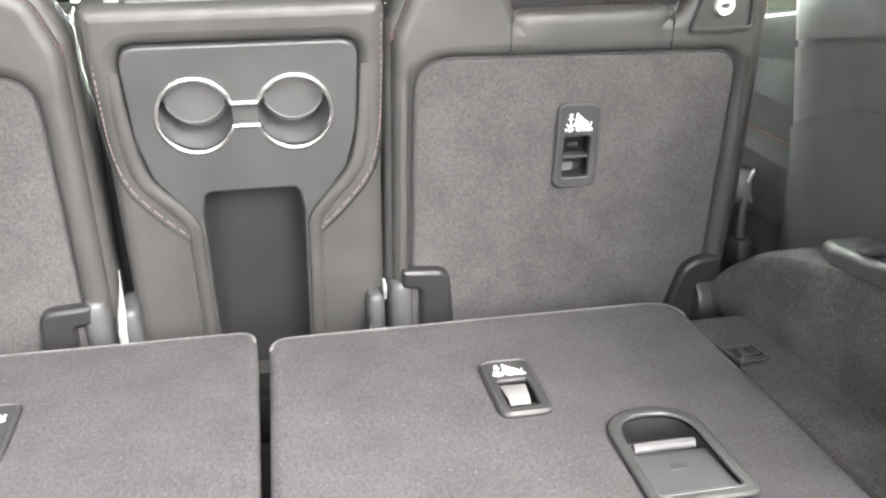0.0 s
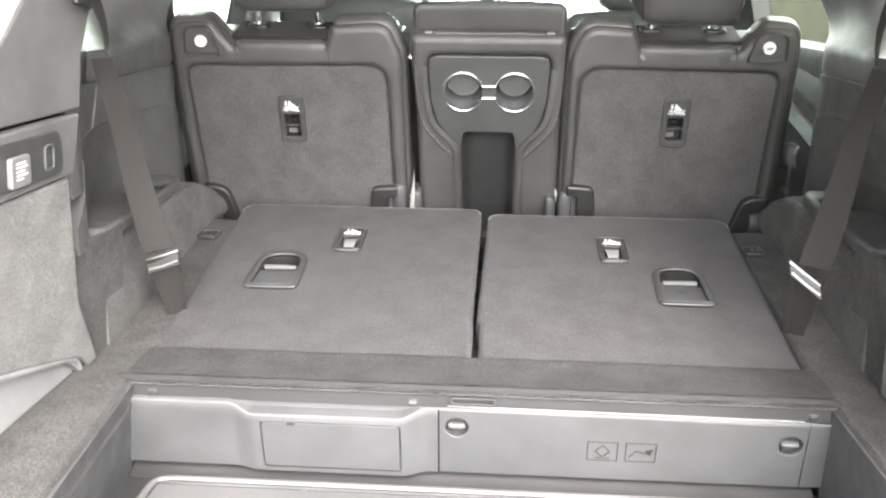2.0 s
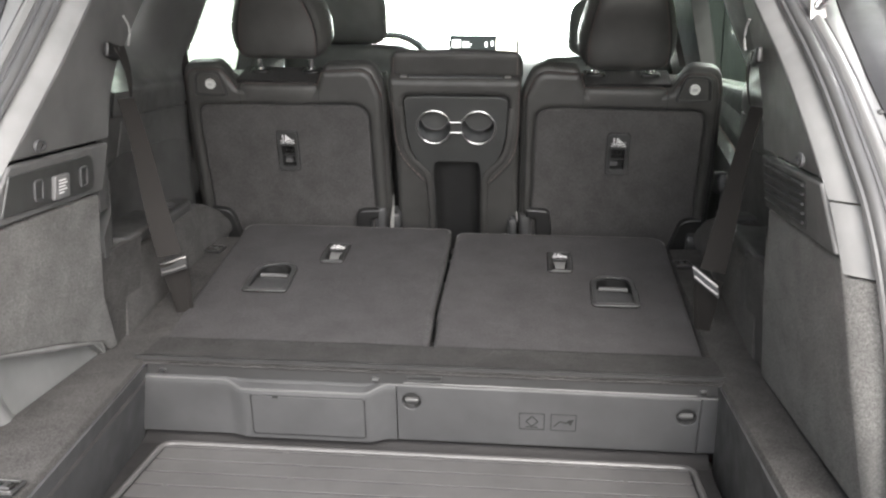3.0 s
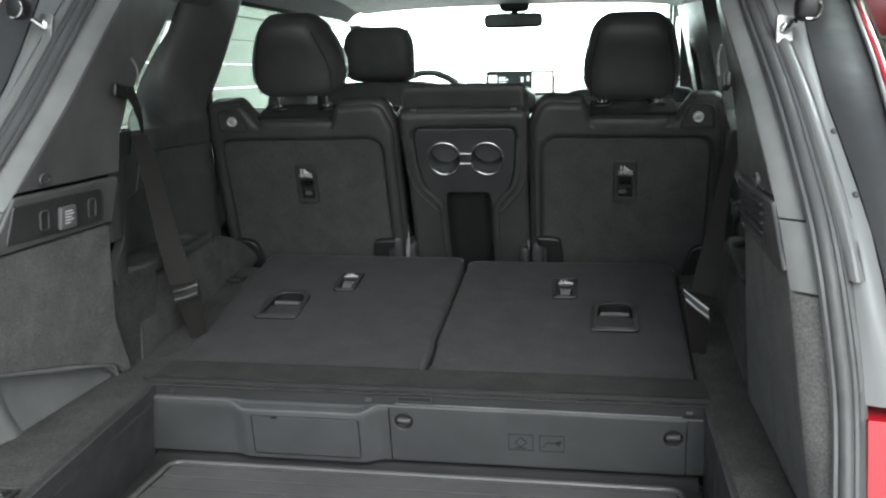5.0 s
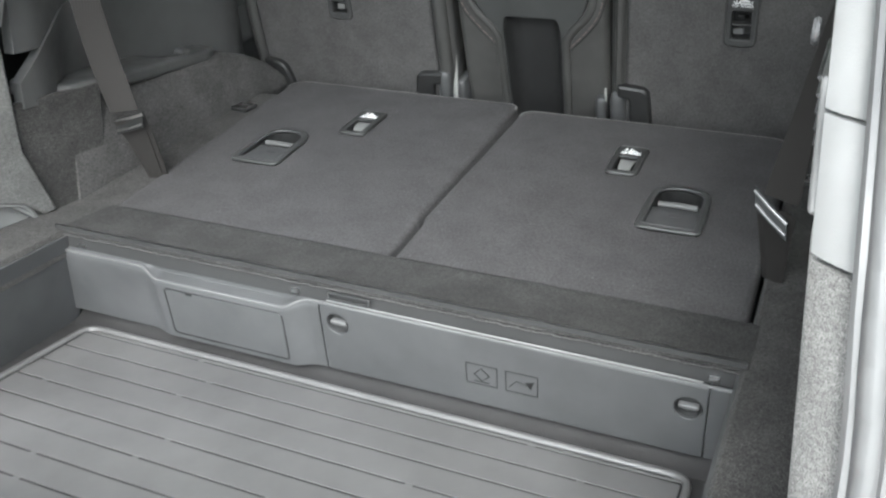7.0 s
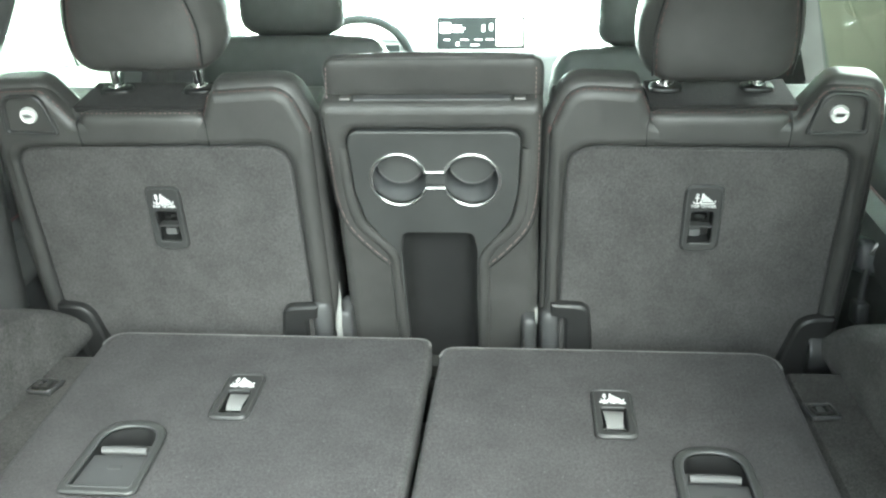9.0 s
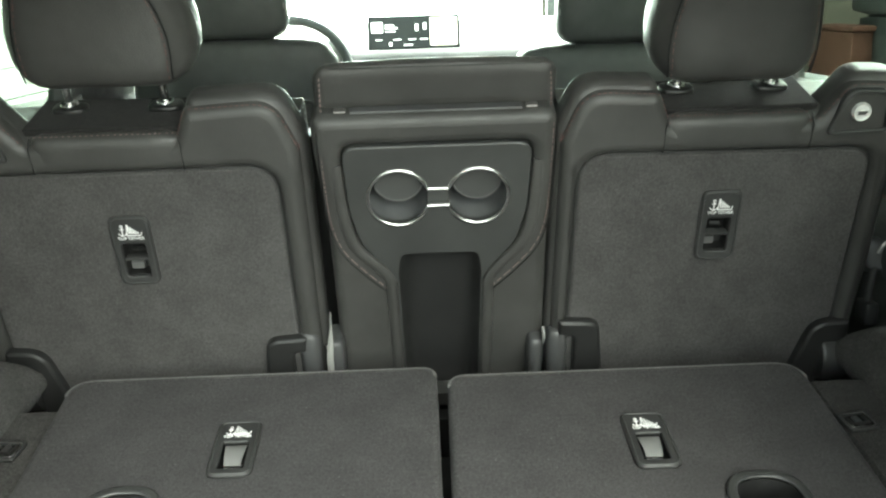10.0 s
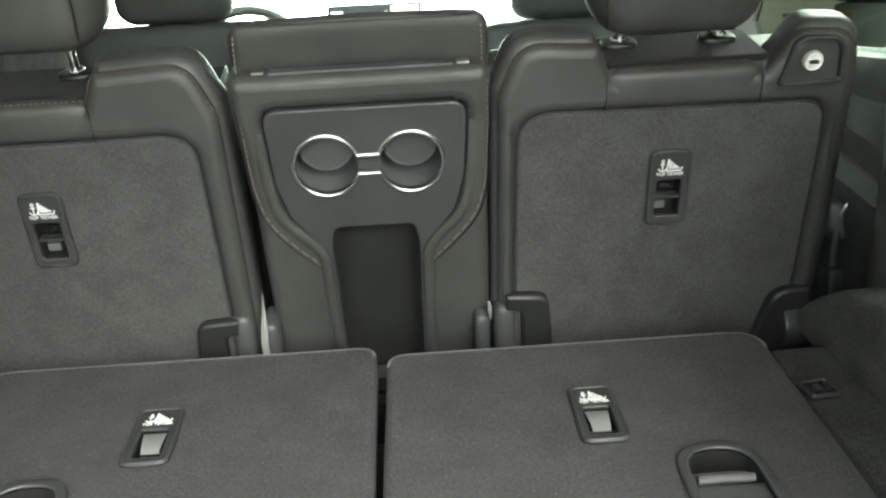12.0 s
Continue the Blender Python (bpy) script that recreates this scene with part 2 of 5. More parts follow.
def circle(cx, cy, r, n=28, a0=0.0, a1=2 * math.pi):
    full = abs(a1 - a0 - 2 * math.pi) < 1e-6
    return [(cx + r * math.cos(a0 + (a1 - a0) * k / (n if full else n - 1)), cy + r * math.sin(a0 + (a1 - a0) * k / (n if full else n - 1))) for k in range(n)]


def slab(outer, z0, z1, bevel=0.0, holes=(), res=2):
    """A flat plate between z0 and z1 with rounded rims and holes through it."""
    cu = bpy.data.curves.new("plate", "CURVE")
    cu.dimensions, cu.fill_mode = "2D", "BOTH"
    for pts in (outer, *holes):
        sp = cu.splines.new("POLY")
        sp.points.add(len(pts) - 1)
        for q, p in zip(sp.points, pts):
            q.co = (p[0], p[1], 0, 1)
        sp.use_cyclic_u = True
    half = (z1 - z0) / 2
    cu.extrude, cu.bevel_depth, cu.bevel_resolution, cu.offset = max(half - bevel, 0.0), bevel, res, -bevel
    ob = bpy.data.objects.new("plate", cu)
    scene.collection.objects.link(ob)
    me = bpy.data.meshes.new_from_object(ob.evaluated_get(bpy.context.evaluated_depsgraph_get()))
    verts = [(v.co.x, v.co.y, v.co.z + (z0 + z1) / 2) for v in me.vertices]
    faces = [tuple(p.vertices) for p in me.polygons]
    bpy.data.objects.remove(ob)
    bpy.data.curves.remove(cu)
    bpy.data.meshes.remove(me)
    return verts, faces


def words(text, size, depth=0.0004):
    cu = bpy.data.curves.new("words", "FONT")
    cu.body, cu.size, cu.extrude, cu.align_x, cu.align_y = text, size, depth, "CENTER", "CENTER"
    ob = bpy.data.objects.new("words", cu)
    scene.collection.objects.link(ob)
    me = bpy.data.meshes.new_from_object(ob.evaluated_get(bpy.context.evaluated_depsgraph_get()))
    geo = [tuple(v.co) for v in me.vertices], [tuple(p.vertices) for p in me.polygons]
    bpy.data.objects.remove(ob)
    bpy.data.curves.remove(cu)
    bpy.data.meshes.remove(me)
    return geo


def cushion(hx, hy, hz, r, n=10, warp=None, at=(0, 0, 0)):
    """A box with soft, round edges; warp moves its points."""
    verts, faces, index = [], [], {}

    def vert(p):
        key = tuple(round(c, 5) for c in p)
        if key not in index:
            q = V((p[0] * hx, p[1] * hy, p[2] * hz))
            inner = V((max(-hx + r, min(hx - r, q.x)), max(-hy + r, min(hy - r, q.y)), max(-hz + r, min(hz - r, q.z))))
            d = q - inner
            if d.length > 1e-9:
                q = inner + d.normalized() * r
            if warp:
                q = warp(q)
            index[key] = len(verts)
            verts.append(tuple(q + V(at)))
        return index[key]
    edge = [(math.sin((k / n - 0.5) * math.pi / 1.35) / math.sin(0.5 * math.pi / 1.35)) for k in range(n + 1)]
    for axis in range(3):
        for sgn in (-1, 1):
            for i in range(n):
                for j in range(n):
                    quad = []
                    for a, b in ((i, j), (i + 1, j), (i + 1, j + 1), (i, j + 1)):
                        p = [0, 0, 0]
                        p[axis], p[(axis + 1) % 3], p[(axis + 2) % 3] = sgn, edge[a], edge[b]
                        quad.append(vert(p))
                    faces.append(quad)
    return verts, faces


def block(x0, y0, z0, x1, y1, z1, r=0.003, n=4):
    h = ((x1 - x0) / 2, (y1 - y0) / 2, (z1 - z0) / 2)
    return cushion(*h, min(r, *h), n, None, ((x0 + x1) / 2, (y0 + y1) / 2, (z0 + z1) / 2))


def tube(points, radius, sides=10, closed=False, flat=1.0, up=(0, 0, 1)):
    """A rod along points; flat squashes it across up."""
    pts = [V(p) for p in points]
    n, verts, faces = len(pts), [], []
    for i, p in enumerate(pts):
        a = pts[i - 1] if closed or i else p
        b = pts[(i + 1) % n] if closed or i < n - 1 else p
        t = (b - a).normalized()
        u = t.cross(V(up))
        u = (u if u.length > 1e-3 else t.cross(V((1, 0.2, 0)))).normalized()
        w = u.cross(t)
        rad = radius[i] if isinstance(radius, (list, tuple)) else radius
        for k in range(sides):
            an = 2 * math.pi * k / sides
            verts.append(tuple(p + u * rad * math.cos(an) + w * rad * flat * math.sin(an)))
    for i in range(n if closed else n - 1):
        j = (i + 1) % n
        for k in range(sides):
            l = (k + 1) % sides
            faces.append((i * sides + k, i * sides + l, j * sides + l, j * sides + k))
    if not closed:
        faces.append(tuple(range(sides))[::-1])
        faces.append(tuple((n - 1) * sides + k for k in range(sides)))
    return verts, faces


def curve_points(points, steps=8):
    """Smooth points through the given ones."""
    p = [V(q) for q in points]
    p = [2 * p[0] - p[1], *p, 2 * p[-1] - p[-2]]
    out = []
    for i in range(1, len(p) - 2):
        for k in range(steps):
            t = k / steps
            a, b, c, d = p[i - 1:i + 3]
            out.append(0.5 * (2 * b + (c - a) * t + (2 * a - 5 * b + 4 * c - d) * t * t + (3 * b - a - 3 * c + d) * t ** 3))
    return [*out, p[-2]]


def sheet(rows, offset):
    """A skin through a grid of points, made thick by the offset vector."""
    nr, nc = len(rows), len(rows[0])
    o = V(offset)
    verts = [tuple(V(p)) for r in rows for p in r] + [tuple(V(p) + o) for r in rows for p in r]
    faces, base = [], nr * nc
    for i in range(nr - 1):
        for j in range(nc - 1):
            q = (i * nc + j, i * nc + j + 1, (i + 1) * nc + j + 1, (i + 1) * nc + j)
            faces += [q, tuple(base + k for k in q[::-1])]
    rim = [j for j in range(nc)] + [i * nc + nc - 1 for i in range(1, nr)] + [(nr - 1) * nc + j for j in range(nc - 2, -1, -1)] + [i * nc for i in range(nr - 2, 0, -1)]
    for a, b in zip(rim, rim[1:] + rim[:1]):
        faces.append((a, b, base + b, base + a))
    return verts, faces


def band(points, across, width, thick=0.0012):
    """A flat strap along points; across: the direction of its width at each point."""
    pts = [V(p) for p in points]
    rows = []
    for i, p in enumerate(pts):
        a = V(across[i] if isinstance(across, list) else across).normalized()
        rows.append([p - a * width / 2, p - a * width / 6, p + a * width / 6, p + a * width / 2])
    nrm = (pts[-1] - pts[0]).cross(rows[0][-1] - rows[0][0]).normalized()
    return sheet(rows, nrm * thick)


def dashes(points, length=0.0045, gap=0.003, radius=0.0006):
    """A seam of separate stitches along points."""
    pts = [V(p) for p in points]
    geos, want, done = [], 0.0, 0.0
    for a, b in zip(pts, pts[1:]):
        seg = (b - a).length
        while want + length < done + seg:
            s = max(want - done, 0.0)
            d = (b - a).normalized()
            geos.append(tube([a + d * s, a + d * min(s + length, seg)], radius, 5))
            want += length + gap
        done += seg
    return join(*geos)


def lathe(profile, n=24, caps=True):
    """Turns (radius, height) pairs round the z axis."""
    verts, faces = [], []
    for r, z in profile:
        for k in range(n):
            verts.append((r * math.cos(2 * math.pi * k / n), r * math.sin(2 * math.pi * k / n), z))
    for i in range(len(profile) - 1):
        for k in range(n):
            l = (k + 1) % n
            faces.append((i * n + k, i * n + l, (i + 1) * n + l, (i + 1) * n + k))
    if caps:
        faces.append(tuple(range(n))[::-1])
        faces.append(tuple((len(profile) - 1) * n + k for k in range(n)))
    return verts, faces


def outline3(pts, z):
    return [(p[0], p[1], z) for p in pts]

# ---- frames of reference ----
FOLD_UP = (0, 0.985, 0.1724)
SEAT_UP = (0, -0.2873, 0.9578)
CONSOLE_UP = (0, -0.3714, 0.9285)
WALL_U, WALL_K = 0.608, 0.085


def side_matrix(s):
    """Local x runs forward, local y up the leaning cargo wall, from the ledge's height."""
    return frame_matrix((CX + s * WALL_U, 0, 0.92), (0, 1, 0), (-s * WALL_K, 0, 1))


def inward(s, d0, d1):
    return (-d1, -d0) if s > 0 else (d0, d1)


def side_point(s, y, z, d=0.0):
    return V((CX + s * (WALL_U - WALL_K * (z - 0.92) - d), y, z))


def edge_at(z, s):
    """Where the cargo trim ends at the tailgate opening, by height."""
    zs = [0.74, 0.92, 0.968, 1.077, 1.215, 1.29, 1.362, 1.466, 1.604, 1.74]
    left = [-0.235, -0.21, -0.19, -0.15, -0.113, -0.062, 0.02, 0.135, 0.270, 0.41]
    right = [-0.235, -0.21, -0.19, -0.15, -0.107, -0.056, 0.026, 0.17, 0.42, 0.64]
    return float(np.interp(z, zs, left if s < 0 else right))


# ---- the ground and the yard in front of the car ----
def ground():
    n = 12
    rows = [[(-300 + 600 * i / n, -300 + 600 * j / n, 0.0) for j in range(n + 1)] for i in range(n + 1)]
    solid("ground", sheet(rows, (0, 0, -0.3)), CONCRETE, "pale concrete drive that runs to the horizon", "ground")


def front_backdrop():
    # glowing slab added to whiten the windscreen view and light the cabin front
    glow = plain_mat("daylight_glow_slab", (1.0, 1.0, 0.97), 0.9, 0, 22.0)
    solid("backdrop", block(-12, 9.0, 0.0, 12, 9.2, 9.0, 0.01), glow, "glowing white slab added for daylight far beyond the windscreen", "backdrop")


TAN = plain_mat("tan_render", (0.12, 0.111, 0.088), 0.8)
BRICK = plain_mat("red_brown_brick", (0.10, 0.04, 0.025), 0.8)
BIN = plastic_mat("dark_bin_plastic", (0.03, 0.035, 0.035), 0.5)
# the siding itself is pale; its shade is put into this dark base
SHADED_SIDING = plain_mat("shade_darkened_siding", (0.062, 0.067, 0.059), 0.7)


def yard():
    # unseen extra length and height added to cut sky light from the left
    siding = solid("wall_left", join(*[block(-2.85, -5.5, 0.02 + 0.2 * k, -2.7 - 0.012 * (k % 2), 8.9, 0.215 + 0.2 * k, 0.004) for k in range(24)]), SHADED_SIDING, "green lap siding of a neighbouring house, shade put into its colour", "wall")
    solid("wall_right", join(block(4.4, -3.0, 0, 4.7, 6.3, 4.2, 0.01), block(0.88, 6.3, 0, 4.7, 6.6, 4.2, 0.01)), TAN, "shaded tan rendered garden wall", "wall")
    for y, z in ((3.6, 1.95), (4.3, 1.70), (3.9, 1.45), (5.2, 1.9)):
        notice = thing("paper_notice", "pale paper notice taped on the siding", "notice", Matrix.Translation((-2.69, y, z)))
        part("sheet", block(-0.006, -0.16, -0.1, 0.0, 0.16, 0.1, 0.002, 2), WALL_WHITE, notice)
        part("printed_bars", join(*[block(0.0, -0.12, -0.06 + 0.035 * k, 0.003, 0.12 - 0.03 * (k % 3), -0.045 + 0.035 * k, 0.001, 1) for k in range(4)]), PLASTIC_SOFT, notice)
    # made-up dark boards that keep the view through the right windows dark
    gate = thing("dark_view_panel", "dark boarded panel added to shade the view beside the tan wall", "gate", Matrix.Translation((1.40, 6.22, 0)))
    for k in range(5):
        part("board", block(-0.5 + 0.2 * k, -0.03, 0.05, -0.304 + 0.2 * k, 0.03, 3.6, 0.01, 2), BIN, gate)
    part("rail", block(-0.5, 0.03, 1.0, 0.496, 0.07, 1.12, 0.01, 2), BIN, gate)
    lamp = thing("round_reflector", "round red reflector lamp with a pale rim on the wall", "reflector", Matrix.Translation((2.50, 6.297, 1.92)) @ Matrix.Rotation(radians(90), 4, "X"))
    part("rim", lathe([(0.20, 0.0), (0.235, 0.0), (0.235, 0.03), (0.22, 0.045), (0.20, 0.045)], 30, False), SHADED_SIDING, lamp)
    part("lens", lathe([(0.205, 0.0), (0.20, 0.03), (0.14, 0.055), (0.02, 0.065)], 30), plain_mat("dark_red_lens", (0.10, 0.006, 0.010), 0.3), lamp, "glossy red lens")
    steps = thing("brick_steps", "low red-brown brick steps against the tan wall", "steps", Matrix.Translation((2.45, 5.75, 0)))
    for k in range(3):
        part("step", block(-0.5, -0.5 + 0.16 * k, 0.17 * k, 0.49, 0.5, 0.17 * (k + 1) - 0.002, 0.01), BRICK, steps)
    box = thing("brick_pier", "red-brown brick pier by the tan wall", "pier", Matrix.Translation((2.70, 5.6, 0)))
    part("shaft", block(-0.07, -0.3, 0, 0.07, 0.3, 1.30, 0.01), BRICK, box)
    part("cap", block(-0.09, -0.33, 1.302, 0.09, 0.33, 1.34, 0.015), BRICK, box)
    bin_ = thing("wheelie_bin", "tall dark wheeled rubbish bin with a rounded lid", "bin", Matrix.Translation((3.04, 5.2, 0)) @ Matrix.Diagonal((1, 1, 1.32, 1)))

    def taper(q):
        k = 0.82 + 0.18 * (q.z + 0.5)
        return V((q.x * k, q.y * k, q.z))
    part("body", cushion(0.29, 0.33, 0.5, 0.04, 6, taper, (0, 0, 0.56)), BIN, bin_)
    part("lid", cushion(0.32, 0.37, 0.05, 0.045, 6, None, (0, 0, 1.11)), BIN, bin_)
    for sx in (-1, 1):
        part("wheel", moved(lathe([(0.02, -0.02), (0.1, -0.02), (0.1, 0.02), (0.02, 0.02)], 18), Matrix.Translation((sx * 0.26, 0.26, 0.1)) @ Matrix.Rotation(radians(90), 4, "Y")), BIN, bin_)


def window_band():
    """A band of dark windows on the building ahead."""
    t = thing("window_band", "band of dark windows with white mullions on the building ahead", "windows", Matrix.Translation((0, 8.8, 2.22)), kind="structure")
    part("lintel", block(-3.2, 0.05, 0.62, 3.4, 0.15, 0.75, 0.01), WALL_WHITE, t)
    for k in range(18):
        x = -3.1 + 0.36 * k
        part("pane", block(x + 0.02, 0.06, 0.0, x + 0.34, 0.10, 0.6, 0.005, 2), PLASTIC_SOFT, t)
        part("mullion", block(x - 0.018, 0.02, 0.0, x + 0.018, 0.12, 0.6, 0.005, 2), WALL_WHITE, t)


ground()
front_backdrop()
window_band()
yard()


# ---- the car's shell ----
def shell():
    solid("floor", block(CX - 0.78, -0.42, 0.36, CX + 0.78, 3.5, 0.42, 0.02), LEDGE_CARPET, "dark carpeted floor pan of the car", "floor")
    roof_rows = [[(CX + u, y, 1.79 - 0.022 * (abs(u) / 0.66) ** 3 - 0.02 * ((y - 1.4) / 1.0) ** 2) for u in np.linspace(-0.64, 0.64, 13)] for y in np.linspace(0.52, 2.5, 12)]
    solid("ceiling", sheet(roof_rows, (0, 0, 0.05)), HEADLINER, "pale woven headliner under the roof", "ceiling")
    for s, name in ((-1, "wall_left_door"), (1, "wall_right_door")):
        ys = np.linspace(0.62, 3.5, 20)
        prof = [(0.80, 0.40), (0.74, 0.5), (0.73, 0.85), (0.70, 0.98), (0.715, 1.05), (0.71, 1.25), (0.70, 1.34), (0.715, 1.375), (0.74, 1.38)]
        rows = [[(CX + s * u, y, z) for u, z in prof] for y in ys]
        door = solid(name, sheet(rows, (s * 0.05, 0, 0)), DOOR_TRIM, "charcoal door trim with padded armrest", "door trim")
        part("upper_pad", sheet([[(CX + s * (0.712 - d), y, z + 0.20 * (y - 1.05)) for z, d in ((1.262, 0.0), (1.266, 0.022), (1.280, 0.020), (1.33 - 0.1 * (y - 1.05), 0.006))] for y in np.linspace(0.85, 1.6, 9)], (s * 0.02, 0, 0)), DOOR_TRIM, door, "padded black upper door panel")
        part("armrest", sheet([[(CX + s * (0.722 - d), y, z + 0.20 * (y - 1.05)) for z, d in ((1.085, 0.0), (1.10, 0.030), (1.13, 0.040), (1.185, 0.034), (1.205, 0.012), (1.255, 0.004))] for y in np.linspace(0.85, 1.75, 10)], (s * 0.02, 0, 0)), DOOR_TRIM, door, "padded black armrest")
        part("piping", tube([(CX + s * 0.7085, y, 1.207 + 0.20 * (y - 1.05)) for y in np.linspace(0.86, 1.7, 8)], 0.002, 6), STITCH_DARK, door, "dark red piping")
        solid("trim_rail_" + ("left" if s < 0 else "right"), sheet([[(CX + s * u, y, z) for u, z in ((0.705, 1.705), (0.67, 1.74), (0.61, 1.765))] for y in np.linspace(0.6, 2.45, 8)], (s * 0.05, 0, 0.02)), RAIL_CLOTH, "dark roof rail trim above the side windows", "trim")
        for k, (y0, y1, lean) in enumerate(((1.56, 1.96 if s < 0 else 2.05, 0.05), (2.38, 2.56, 0.75))):
            rows = [[(CX + s * (0.70 - 0.07 * t - (0.05 * math.sin(math.pi * j / 4) if s > 0 and not k else 0.0)), y0 + (y1 - y0) * j / 4 + (lean * (1 - t) if k else lean * t), 1.36 + 0.34 * t) for j in range(5)] for t in np.linspace(0, 1, 7)]
            solid(("trim_middle_pillar_" if not k else "trim_front_pillar_") + ("left" if s < 0 else "right"), sheet(rows, (s * 0.05, 0, 0)), PLASTIC, "black pillar trim between the side windows", "trim")
        win = solid("window_" + ("1" if s < 0 else "2"), sheet([[(CX + s * (0.735 - 0.05 * t), y, 1.37 + 0.345 * t) for y in (0.95, 1.5, 2.1, 3.0)] for t in (0, 0.5, 1)], (s * 0.004, 0, 0)), GLASS_TINT, "lightly tinted side door glass", "window")
        win.visible_shadow = False
    ws = [[(CX + u, 3.42 - 0.95 * t - 0.12 * (u / 0.62) ** 2, 1.475 + 0.295 * t) for u in np.linspace(-0.70, 0.70, 9)] for t in np.linspace(0, 1, 5)]
    glass = solid("window_windscreen", sheet(ws, (0, 0.005, 0.003)), GLASS, "clear curved windscreen", "window")
    glass.visible_shadow = False
    marks = join(*[block(CX - 0.53 + 0.035 * k, 2.47, 1.672, CX - 0.50 + 0.035 * k, 2.474, 1.684, 0.001, 1) for k in range(5)])
    part("sticker_bars", marks, plain_mat("brown_print", (0.3, 0.24, 0.16), 0.7), glass, "row of brown printed bars")


shell()


# ---- cargo side trim ----
def cargo_side(s):
    left = s < 0
    word = "left" if left else "right"
    m = side_matrix(s)

    def edge_y(z):
        return edge_at(z, s)

    def panel(pts, d0, d1, bevel=0.003, holes=(), r=0.006):
        z0, z1 = inward(s, d0, d1)
        return moved(slab(rounded([(p[0], p[1] - 0.92, *p[2:]) for p in pts], r), z0, z1, bevel, [[(q[0], q[1] - 0.92) for q in h] for h in holes]), m)
    zs = (0.93, 1.0, 1.077, 1.215)
    rear_low = [(edge_y(z) + 0.004, z, 0) for z in reversed(zs)]
    # carpeted lower wall
    if left:
        pts = [(0.345, 0.922), (0.285, 1.04), (0.262, 1.234), (edge_y(1.234), 1.234), *rear_low[:2], (edge_y(1.06), 1.062), (-0.06, 1.044, 0.02), (0.119, 1.000, 0.03), (0.285, 0.948, 0.02), (0.318, 0.922)]
    else:
        pts = [(0.315, 0.922), (0.30, 1.08), (0.262, 1.234), (edge_y(1.234), 1.234), *rear_low]
    base = solid("wall_" + word, panel(pts, -0.004, 0.008, 0.005), SIDE_CARPET, "grey felt-carpeted cargo side wall", "wall")
    # smooth plastic further forward
    # same carpet as the wall, darkened here for the shade of the niche
    part("lower_panel", panel([(0.30, 0.905), (0.47, 0.925), (0.47, 1.115), (0.285, 1.115)], -0.014, -0.002), LEDGE_CARPET, base, "carpet below the belt niche, niche shade put into its dark colour")
    if left:
        # recessed pocket
        rows = [[side_point(s, y, z, -0.004 - 0.030 * (z - 0.86) / 0.2) for y in np.linspace(-0.22, 0.345, 12)] for z in np.linspace(0.84, 1.085, 8)]
        pocket = part("pocket", sheet(rows, (s * 0.008, 0, 0)), POCKET, base, "recessed grey plastic storage pocket")
        rim = [side_point(s, y, z, d) for y, z, d in ((-0.18, 1.066, 0.002), (-0.06, 1.044, 0.002), (0.10, 1.000, 0.002), (0.24, 0.962, 0.002), (0.283, 0.945, 0.0), (0.305, 0.918, -0.004))]
        part("rim", tube(curve_points(rim, 5), 0.005, 8), POCKET, pocket)
        rows = [[side_point(s, y, z, d) for y, z in ((-0.2, 1.064), (-0.06, 1.042), (0.10, 0.998), (0.25, 0.957), (0.30, 0.92))] for d in (0.0, -0.008, -0.016, -0.024)]
        part("pocket_roof", sheet(rows, (0, 0, 0.006)), POCKET, pocket)
        ridge = [[side_point(s, -0.05 + 0.07 * t * t + dy, 1.035 - 0.16 * t, -0.0302 + 0.024 * t + dd) for dy, dd in ((-0.03, -0.002), (-0.012, 0.008), (0.0, 0.010), (0.012, 0.007), (0.03, -0.002))] for t in np.linspace(0, 1, 8)]
        part("ridge", sheet(ridge, (-0.004, 0, 0)), POCKET, pocket)
        # outlet panel
        out = part("outlet_panel", panel([(0.268, 1.238), (0.29, 1.322), (edge_y(1.32) + 0.004, 1.322), (edge_y(1.238) + 0.004, 1.238)], -0.002, 0.012, 0.004), PLASTIC_SOFT, base, "charcoal plastic panel with a power outlet")
        part("moulding", panel([(0.235, 1.246, 0.02), (0.225, 1.309, 0.02), (-0.03, 1.309), (-0.05, 1.25)], 0.010, 0.0145, 0.002), PLASTIC_CUP, out)
        btn = part("outlet_cover", panel([(0.133, 1.253), (0.131, 1.292), (0.086, 1.292), (0.086, 1.253)], 0.0145, 0.022, 0.002, (), 0.005), PLASTIC_MID, out, "grey square outlet cover")
        part("print", join(*[panel([(0.096, z), (0.096 + w, z), (0.096 + w, z + 0.0022), (0.096, z + 0.0022)], 0.022, 0.0225, 0.0002, (), 0) for z, w in ((1.263, 0.016), (1.268, 0.026), (1.273, 0.020), (1.278, 0.026), (1.283, 0.022))]), PRINT, btn, "rows of small white print")
        for y in (0.047, 0.19):
            part("dimple", panel([(y - 0.013, 1.258, 0.01), (y + 0.015, 1.258, 0.01), (y + 0.013, 1.294, 0.01), (y - 0.015, 1.294, 0.01)], 0.0145, 0.018, 0.002, [[(y + 0.009 * c, 1.276 + 0.013 * d) for c, d in ((-1, -1), (1, -1), (1, 1), (-1, 1))]]), PLASTIC_STEP, out)
    else:
        # louvred vent panel
        out = part("vent_panel", panel([(0.268, 1.238), (0.29, 1.322), (edge_y(1.32) + 0.004, 1.322), (edge_y(1.238) + 0.004, 1.238)], -0.002, 0.012, 0.004), PLASTIC_SOFT, base, "charcoal plastic panel with slanted louvres")
